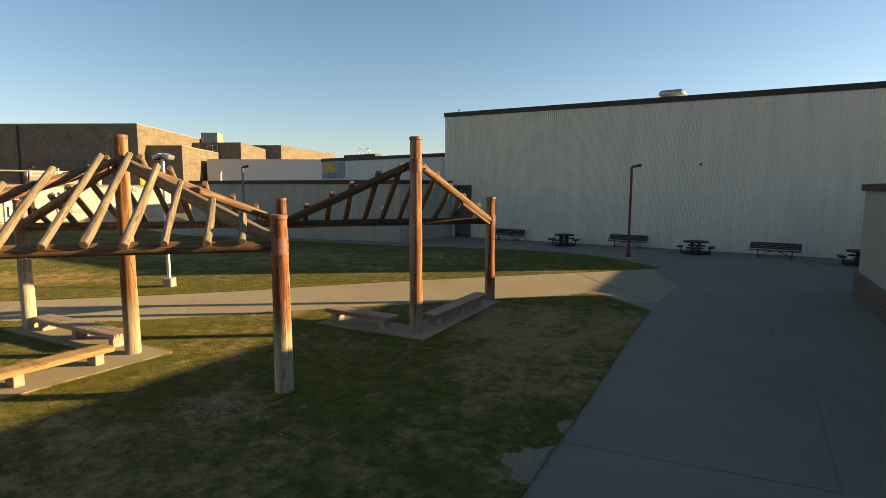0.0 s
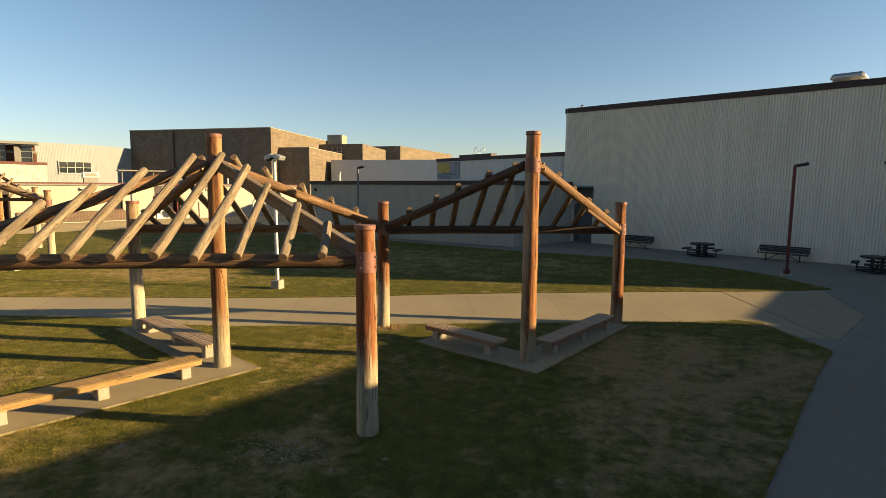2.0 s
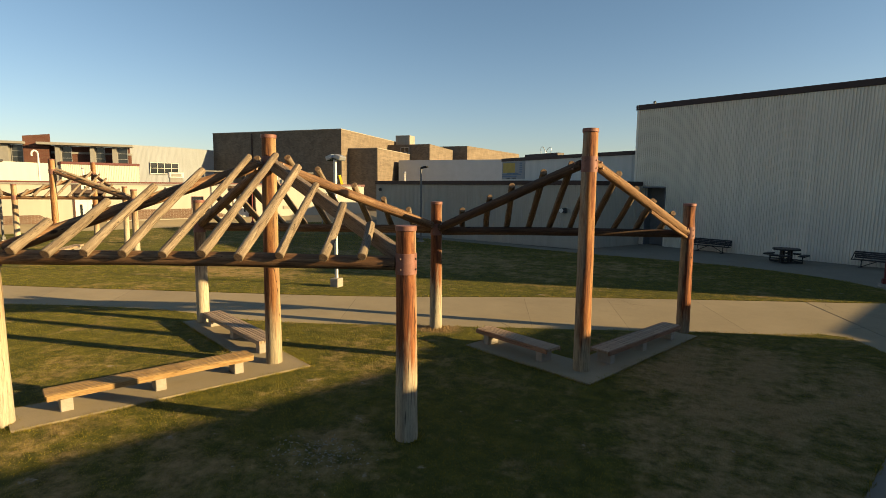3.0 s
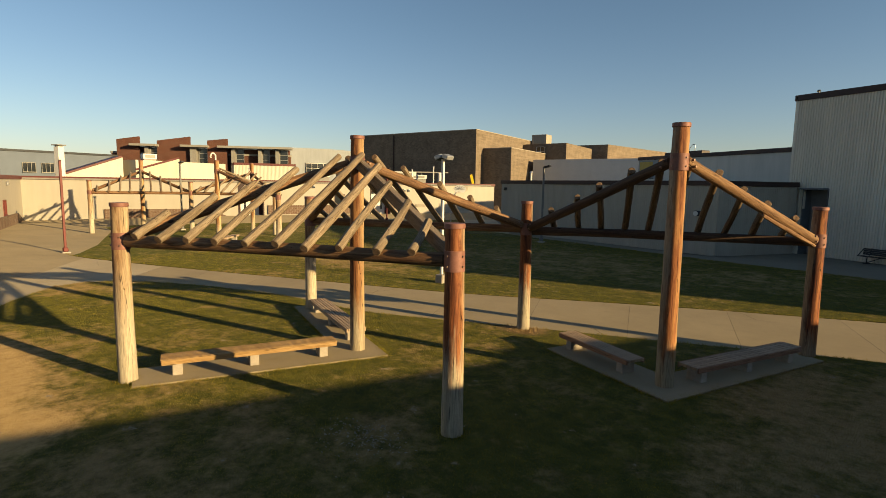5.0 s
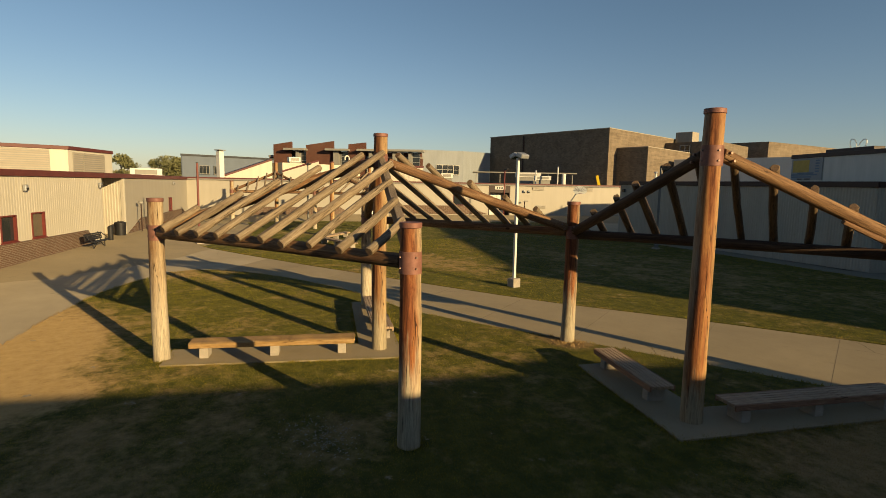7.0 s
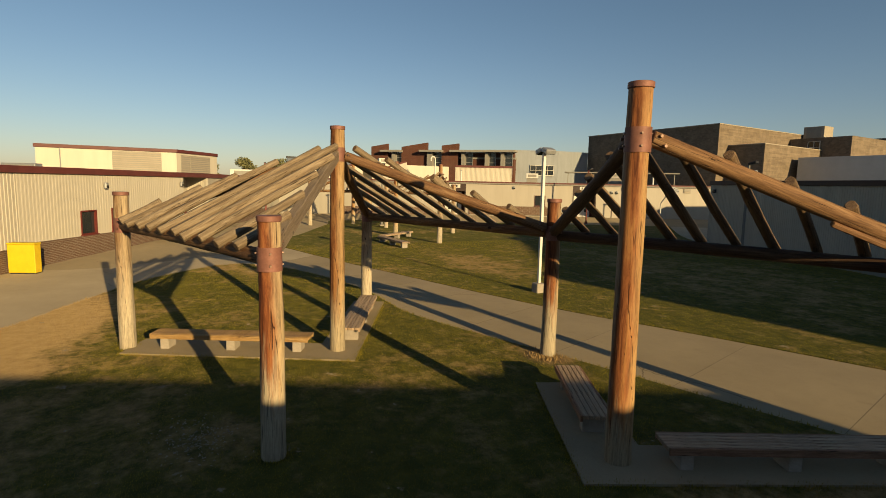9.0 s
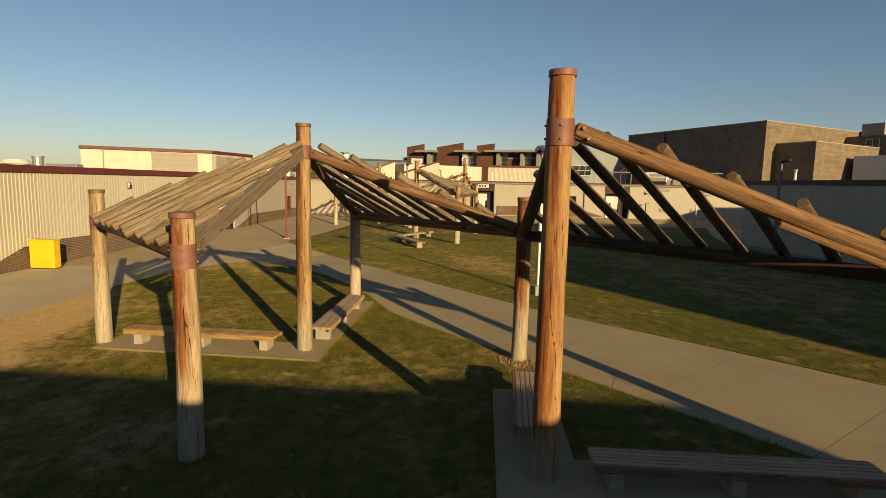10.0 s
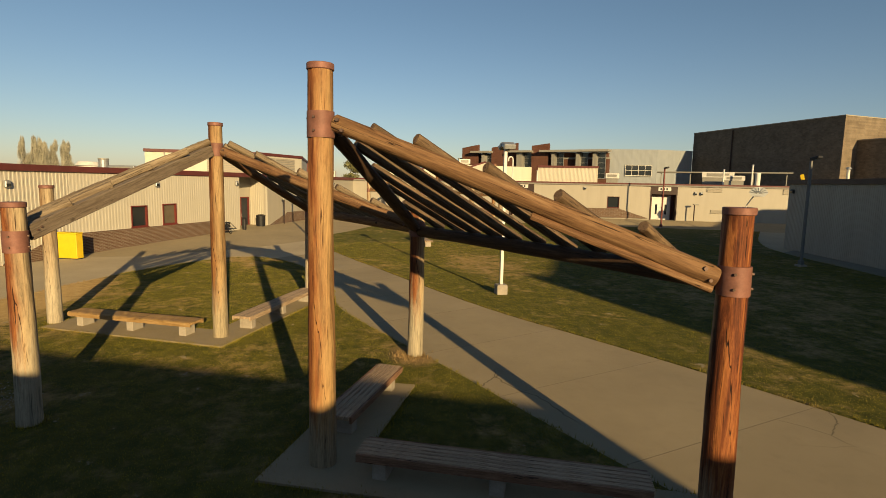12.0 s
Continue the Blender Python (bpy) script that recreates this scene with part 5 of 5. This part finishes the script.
for s0, s1 in ((6.1, 6.7), (13.7, 14.8), (20.8, 21.4), (25.5, 26.1), (28.6, 29.2)):
    part("pier", box(s0, s1, 0.1, 1.6, 4.0, 10.35), "louvre_grey", school, "pale grey pier", m=SM)
for s0, s1 in ((6.7, 7.9), (14.9, 16.4), (21.4, 22.8), (26.1, 27.4), (29.2, 30.7)):
    wall_window(school, SM @ Matrix.Translation((0, 0.25, 0)), s0, s1, 5.6, 10.3, 1, 5, "galvanised")
hall = next(o for o in scene.objects if o.name == "grey_hall")
wall_window(hall, on_wall(GREY[0], GREY[1]) @ Matrix.Translation((0, 0.2, 0)), 3.8, 8.5, 6.2, 8.15, 4, 2, "white_paint")
tower = next(o for o in scene.objects if o.name == "tan_tower")
wall_window(tower, on_wall(TOWER[0], TOWER[1]) @ Matrix.Translation((0, 0.2, 0)), 10.6, 12.6, 10.6, 12.6, 2, 2, "white_paint")
shed = next(o for o in scene.objects if o.name == "blue_shed")
SH = on_wall(SHED[0], SHED[1])
for s in (3.0, 5.6):
    wall_window(shed, SH @ Matrix.Translation((0, 0.2, 0)), s, s + 1.8, 5.3, 6.8, 3, 1, "louvre_grey")
for nm, pts, z in (("brick_hall", HALL, 14.2), ("brick_annex", ANNEX, 11.0)):
    hb = next(o for o in scene.objects if o.name == nm)
    for k in (0, 1):
        m, L = wall_frame(pts[k], pts[k + 1])
        part("coping", box(-0.05, L + 0.05, -0.35, 0.06, z, z + 0.14, 0.02), "stucco_tan", hb, "pale stone coping", m=m)
part("downpipe", tube((9.5, 0.12, 0), (9.5, 0.12, 14.0), 0.12, sides=8), "brown_trim", next(o for o in scene.objects if o.name == "brick_hall"), m=on_wall(HALL[0], HALL[1]))

# ---- tan building: brick foot, roof box ----
RB = on_wall(RIGHT[0], RIGHT[1])
part("brick_foot", box(-0.12, 46, 0, 0.12, 0, 0.92, 0.01), "brick_brown", right_b, "brown brick foot wall", m=RB)
RB3 = on_wall(RIGHT[4], RIGHT[0])
part("brick_foot", box(0, wall_frame(RIGHT[4], RIGHT[0])[1], 0, 0.12, 0, 0.92, 0.01), "brick_brown", right_b, "brown brick foot wall", m=RB3)
pb = thing("roof_unit", "low brown metal box at the roof edge", "roof unit", RB @ Matrix.Translation((3.9, -0.55, 4.2)))
part("casing", box(-0.65, 0.65, -0.4, 0.4, -0.05, 0.42, 0.03), "brown_trim", pb)

# ---- gym-side furniture ----
def park_bench(x, y, rot, w, label, z=0.0):
    ob = thing("park_bench", label, "bench", Matrix.Translation((x, y, z)) @ Matrix.Rotation(rot, 4, "Z"), "steel park benches")
    for k in range(5):
        part("seat_slat", box(-w / 2, w / 2, -0.24 + k * 0.095, -0.165 + k * 0.095, 0.42, 0.455, 0.008), "black_steel", ob)
    for k in range(4):
        part("back_slat", box(-w / 2, w / 2, -0.02, 0.02, k * 0.1, k * 0.1 + 0.09, 0.006), "black_steel", ob, m=Matrix.Translation((0, 0.28, 0.50)) @ Matrix.Rotation(-0.18, 4, "X"))
    for sx in (-1, 1):
        x0 = sx * w * 0.34
        part("leg", tube((x0, 0, 0.42), (x0, 0, 0.02), 0.03, sides=8), "black_steel", ob)
        part("foot", box(x0 - 0.03, x0 + 0.03, -0.32, 0.34, 0.0, 0.04, 0.01), "black_steel", ob)
        part("back_post", tube((x0, 0.2, 0.42), (x0, 0.36, 0.92), 0.022, sides=8), "black_steel", ob)
        part("brace", tube((x0, 0, 0.06), (sx * w * 0.06, 0, 0.42), 0.024, sides=6), "black_steel", ob)
        part("end_rail", tube((sx * w * 0.5, -0.2, 0.42), (sx * w * 0.5, 0.34, 0.86), 0.024, sides=6), "black_steel", ob)
    return ob


def picnic_table(x, y, rot, label):
    ob = thing("picnic_table", label, "picnic table", Matrix.Translation((x, y, 0)) @ Matrix.Rotation(rot, 4, "Z"), "steel picnic tables")
    bm = bmesh.new()
    bmesh.ops.create_cone(bm, cap_ends=True, segments=8, radius1=0.74, radius2=0.74, depth=0.09, matrix=Matrix.Translation((0, 0, 0.78)))
    part("tabletop", bm, "black_steel", ob)
    for sx, sy in ((-1, -1), (-1, 1), (1, -1), (1, 1)):
        part("pedestal_leg", box(sx * 0.2 - 0.07, sx * 0.2 + 0.07, sy * 0.2 - 0.07, sy * 0.2 + 0.07, 0.0, 0.76, 0.015), "black_steel", ob)
    for k in range(4):
        a = k * math.pi / 2
        c, s = math.cos(a), math.sin(a)
        m = Matrix.Rotation(a, 4, "Z")
        part("seat", box(0.74, 1.08, -0.5, 0.5, 0.41, 0.5, 0.02), "black_steel", ob, m=m)
        part("arm", tube((0.05 * c, 0.05 * s, 0.2), (0.84 * c, 0.84 * s, 0.2), 0.035, sides=8), "black_steel", ob)
        part("seat_post", tube((0.84 * c, 0.84 * s, 0.02), (0.84 * c, 0.84 * s, 0.44), 0.035, sides=8), "black_steel", ob)
        part("base_ring", tube((0.84 * c, 0.84 * s, 0.05), (-0.84 * s, 0.84 * c, 0.05), 0.035, sides=6), "black_steel", ob)
    return ob


GR = math.atan2(-0.5, 0.866)
for x, y, w in ((2.25, 41.65, 2.6), (10.38, 37.05, 2.6), (17.8, 32.15, 2.6)):
    park_bench(x, y, GR, w, "black steel park bench against the gym wall")
for x, y in ((6.15, 38.1), (13.82, 33.8), (20.8, 29.15)):
    picnic_table(x, y, GR + 0.1, "black steel picnic table with attached seats")

# ---- plaza by the classroom range ----
yb = thing("storage_box", "bright yellow metal storage box against the brick foot", "storage box", E0 @ Matrix.Translation((11.55, 0.80, 0)))
part("body", box(-0.2, 0.2, -0.55, 0.55, 0.03, 1.22, 0.02), "yellow_paint", yb)
part("lid", box(-0.22, 0.22, -0.57, 0.57, 1.225, 1.29, 0.02), "yellow_paint", yb)
part("skid", box(-0.17, 0.17, -0.5, 0.5, -0.01, 0.03), "dark_door", yb)
park_bench(-33.05, 6.35, math.atan2(6.12, -12.17), 2.0, "dark steel bench on the sunny plaza", 0.14)


def litter_bin(x, y, r, h, label):
    ob = thing("litter_bin", label, "litter bin", Matrix.Translation((x, y, 0.26)), "litter bins")
    part("body", tube((0, 0, 0.03), (0, 0, h * 0.86), r * 0.92, r, 18), "black_steel", ob, smooth_faces=True)
    part("rim", tube((0, 0, h * 0.86), (0, 0, h * 0.92), r * 1.05, r * 1.05, 18), "black_steel", ob)
    part("lid", tube((0, 0, h * 0.92), (0, 0, h), r, r * 0.55, 18), "black_steel", ob)
    part("base", tube((0, 0, 0), (0, 0, 0.03), r * 0.85, r * 0.85, 18), "dark_door", ob)


litter_bin(-36.3, 7.15, 0.16, 0.9, "slim dark litter bin by the recessed door")
litter_bin(-39.35, 7.95, 0.36, 0.98, "stout black litter bin on the plaza")
bl = thing("path_lamp", "short dark lamp with a flat head by the brick foot", "lamp", Matrix.Translation((-42.0, 9.56, 0.27)))
part("pole", tube((0, 0, 0), (0, 0, 2.1), 0.04, sides=8), "brown_trim", bl)
part("lamp_head", box(-0.14, 0.2, -0.14, 0.14, 2.08, 2.26, 0.03), "louvre_grey", bl)
sl = thing("path_lamp", "short dark lamp with a flat head by the far entrance", "lamp", E4 @ Matrix.Translation((37.2, 0.9, 0.65)))
part("pole", tube((0, 0, 0), (0, 0, 1.7), 0.06, sides=8), "brown_trim", sl)
part("lamp_head", box(-0.1, 0.4, -0.12, 0.12, 1.66, 1.8, 0.03), "louvre_grey", sl)

hoop = thing("basketball_hoop", "grey fan-shaped basketball backboard on a bent pole", "basketball hoop", Matrix.Translation((-35.77, 51.16, 0)) @ Matrix.Rotation(0.8, 4, "Z"))
bm = bmesh.new()
add_tube(bm, (-0.9, 0.6, 0), (-0.9, 0.6, 2.6), 0.06, sides=8)
add_tube(bm, (-0.9, 0.6, 2.6), (-0.3, 0.25, 3.6), 0.06, sides=8)
add_tube(bm, (-0.3, 0.25, 3.6), (0, 0.05, 3.7), 0.06, sides=8)
part("pole", bm, "galvanised", hoop)
bm = bmesh.new()
ring = [(0.75 * math.cos(a), 0.55 * math.sin(a)) for a in [math.pi * i / 10 for i in range(11)]] + [(-0.45, -0.3), (0.45, -0.3)]
f = [bm.verts.new((x, 0.03, 3.75 + z)) for x, z in ring]
k = [bm.verts.new((x, -0.03, 3.75 + z)) for x, z in ring]
bm.faces.new(f)
bm.faces.new(k[::-1])
for i in range(len(ring)):
    j = (i + 1) % len(ring)
    bm.faces.new((f[i], f[j], k[j], k[i]))
board = part("backboard", bm, "board_white", hoop)
for i in range(7):
    a = math.pi * (0.5 + i) / 7
    part("rib", tube((0.12 * math.cos(a), -0.045, 3.72 + 0.1 * math.sin(a)), (0.7 * math.cos(a), -0.045, 3.75 + 0.5 * math.sin(a)), 0.035, sides=6), "galvanised", board)
bm = bmesh.new()
for i in range(14):
    a0, a1 = i * math.pi / 7, (i + 1) * math.pi / 7
    add_tube(bm, (0.23 * math.cos(a0), -0.32 + 0.23 * math.sin(a0), 3.5), (0.23 * math.cos(a1), -0.32 + 0.23 * math.sin(a1), 3.5), 0.014, sides=5)
part("rim", bm, "red_paint", hoop)


# ---- trees ----
def leaf_crown(name, parent, blobs, count, size, mat, seed, upright=0.0):
    r = np.random.default_rng(seed)
    which = r.integers(0, len(blobs), count)
    b = np.array(blobs)[which]
    d = r.normal(size=(count, 3))
    d /= np.linalg.norm(d, axis=1)[:, None]
    c = b[:, :3] + d * b[:, 3:6] * (r.uniform(0.25, 1.08, count) ** 0.6)[:, None]
    e1, e2 = r.normal(size=(count, 3)), r.normal(size=(count, 3))
    if upright:
        e1 = e1 * 0.14 + np.array((0, 0, 1.0))
    e1 /= np.linalg.norm(e1, axis=1)[:, None]
    e2 /= np.linalg.norm(e2, axis=1)[:, None]
    e1, e2 = e1 * (1 + upright), e2 / (1 + 0.4 * upright)
    s = (size * r.uniform(0.5, 1.3, count))[:, None]
    co = np.stack([c - e1 * s, c + e2 * s * 0.6, c + e1 * s, c - e2 * s * 0.6], 1)
    me = bpy.data.meshes.new(name)
    me.from_pydata(co.reshape(-1, 3).tolist(), [], np.arange(count * 4).reshape(-1, 4).tolist())
    me.materials.append(MATS[mat])
    ob = new(name, me)
    ob.parent = parent
    return ob


def round_tree(x, y, h, w, label, seed):
    r = random.Random(seed)
    t = thing("tree", label, "tree", Matrix.Translation((x, y, -0.05)), "far trees")
    part("trunk", tube((0, 0, 0), (0.1, 0, h * 0.5), h * 0.03, h * 0.018, 8), "bark", t)
    blobs = []
    for k in range(11):
        a, rr, z = r.uniform(0, 6.28), r.uniform(0, 0.36) * w, h * r.uniform(0.42, 0.88)
        p = (rr * math.cos(a), rr * math.sin(a), z)
        part("limb", tube((0.05, 0, h * 0.36), p, h * 0.012, h * 0.004, 6), "bark", t)
        blobs.append((*p, w * r.uniform(0.14, 0.24), w * r.uniform(0.14, 0.24), h * r.uniform(0.07, 0.13)))
    leaf_crown("crown", t, blobs, 3200, w * 0.028, "leaf_green", seed)


def poplar(x, y, h, seed):
    r = random.Random(seed)
    t = thing("tree", "tall bare-twigged columnar poplar far behind the roofs", "tree", Matrix.Translation((x, y, -0.05)), "far poplars")
    part("trunk", tube((0, 0, 0), (0, 0, h * 0.8), h * 0.016, h * 0.006, 8), "bark", t)
    blobs = []
    for k in range(10):
        z = h * (0.25 + 0.07 * k)
        a = r.uniform(0, 6.28)
        w = h * 0.068 * (1.15 - abs(k - 4) * 0.12)
        p = (w * 0.6 * math.cos(a), w * 0.6 * math.sin(a), z)
        part("limb", tube((0, 0, z - h * 0.1), (p[0], p[1], z + h * 0.08), h * 0.006, h * 0.002, 5), "bark", t)
        blobs.append((*p, w, w, h * 0.09))
    leaf_crown("crown", t, blobs, 4200, h * 0.010, "poplar_twigs", seed, 4.5)


for k, (x, y, h, w) in enumerate(((-165.7, 19.21, 11.0, 11.0), (-167.96, 28.11, 11.5, 9.0), (-172.11, 33.97, 12.5, 12.0), (-170.33, 40.99, 11.5, 10.0), (-164.44, 10.28, 10.0, 9.0))):
    round_tree(x, y, h, w, "rounded green tree far behind the roofs", 40 + k)
for k, (y, h) in enumerate(((-52.1, 12.6), (-50.9, 12.9), (-49.8, 12.5), (-47.9, 11.6), (-46.6, 12.1), (-45.2, 12.0), (-43.6, 11.7))):
    poplar(-128.0 - 1.1 * (k % 3), y, h, 60 + k)

# ---- paving slabs ----
JOINTS = [((6.6, 18.2), (4.9, 25.2)), ((2.75, 18.4), (1.0, 24.0)), ((-0.45, 17.0), (-2.1, 22.8)), ((-3.2, 16.2), (-5.1, 21.7)), ((-5.9, 15.2), (-8.0, 20.2)), ((-8.8, 14.2), (-11.0, 19.0)),
          ((-11.7, 13.4), (-14.1, 18.0)), ((-14.7, 13.4), (-17.0, 17.2)), ((-17.6, 12.9), (-20.1, 16.3)), ((-20.4, 11.9), (-23.2, 15.4)), ((-22.6, 10.6), (-26.4, 14.6))]
walkway = thing("walkway", "curved pale concrete walk in long jointed slabs", "walkway", kind="structure")


def slab(pts, parent, mat="concrete_walk"):
    c = Vector((sum(p[0] for p in pts) / len(pts), sum(p[1] for p in pts) / len(pts)))
    pts = ccw([tuple(Vector(p) + (c - Vector(p)).normalized() * 0.012) for p in pts])
    part("slab", poly_prism(pts, -0.045, 0.0), mat, parent)


for (a0, a1), (b0, b1) in zip(JOINTS, JOINTS[1:]):
    slab([a0, a1, b1, b0], walkway)
slab([(6.66, 18.1), (8.82, 22.0), (9.15, 27.0), (4.95, 25.2)], walkway)
for a0, a1 in JOINTS[1:]:
    m, L = wall_frame(a0, a1)
    part("joint", box(0.05, L - 0.05, -0.005, 0.005, -0.02, 0.001), "joint_tar", walkway, "dark weathered joint filler", m=m)
straight = thing("walkway", "straight shaded concrete walk beside the lawn", "walkway", kind="structure")
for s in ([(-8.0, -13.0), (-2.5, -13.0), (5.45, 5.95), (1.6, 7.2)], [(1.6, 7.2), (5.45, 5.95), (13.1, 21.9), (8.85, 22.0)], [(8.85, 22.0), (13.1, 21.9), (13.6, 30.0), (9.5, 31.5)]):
    slab(s, straight, "concrete_shade_tone")
slab([(-2.3, -13.0), (3.0, -13.0), (15.4, 20.6), (13.25, 21.9), (5.6, 5.9)], straight, "concrete_shade_tone")
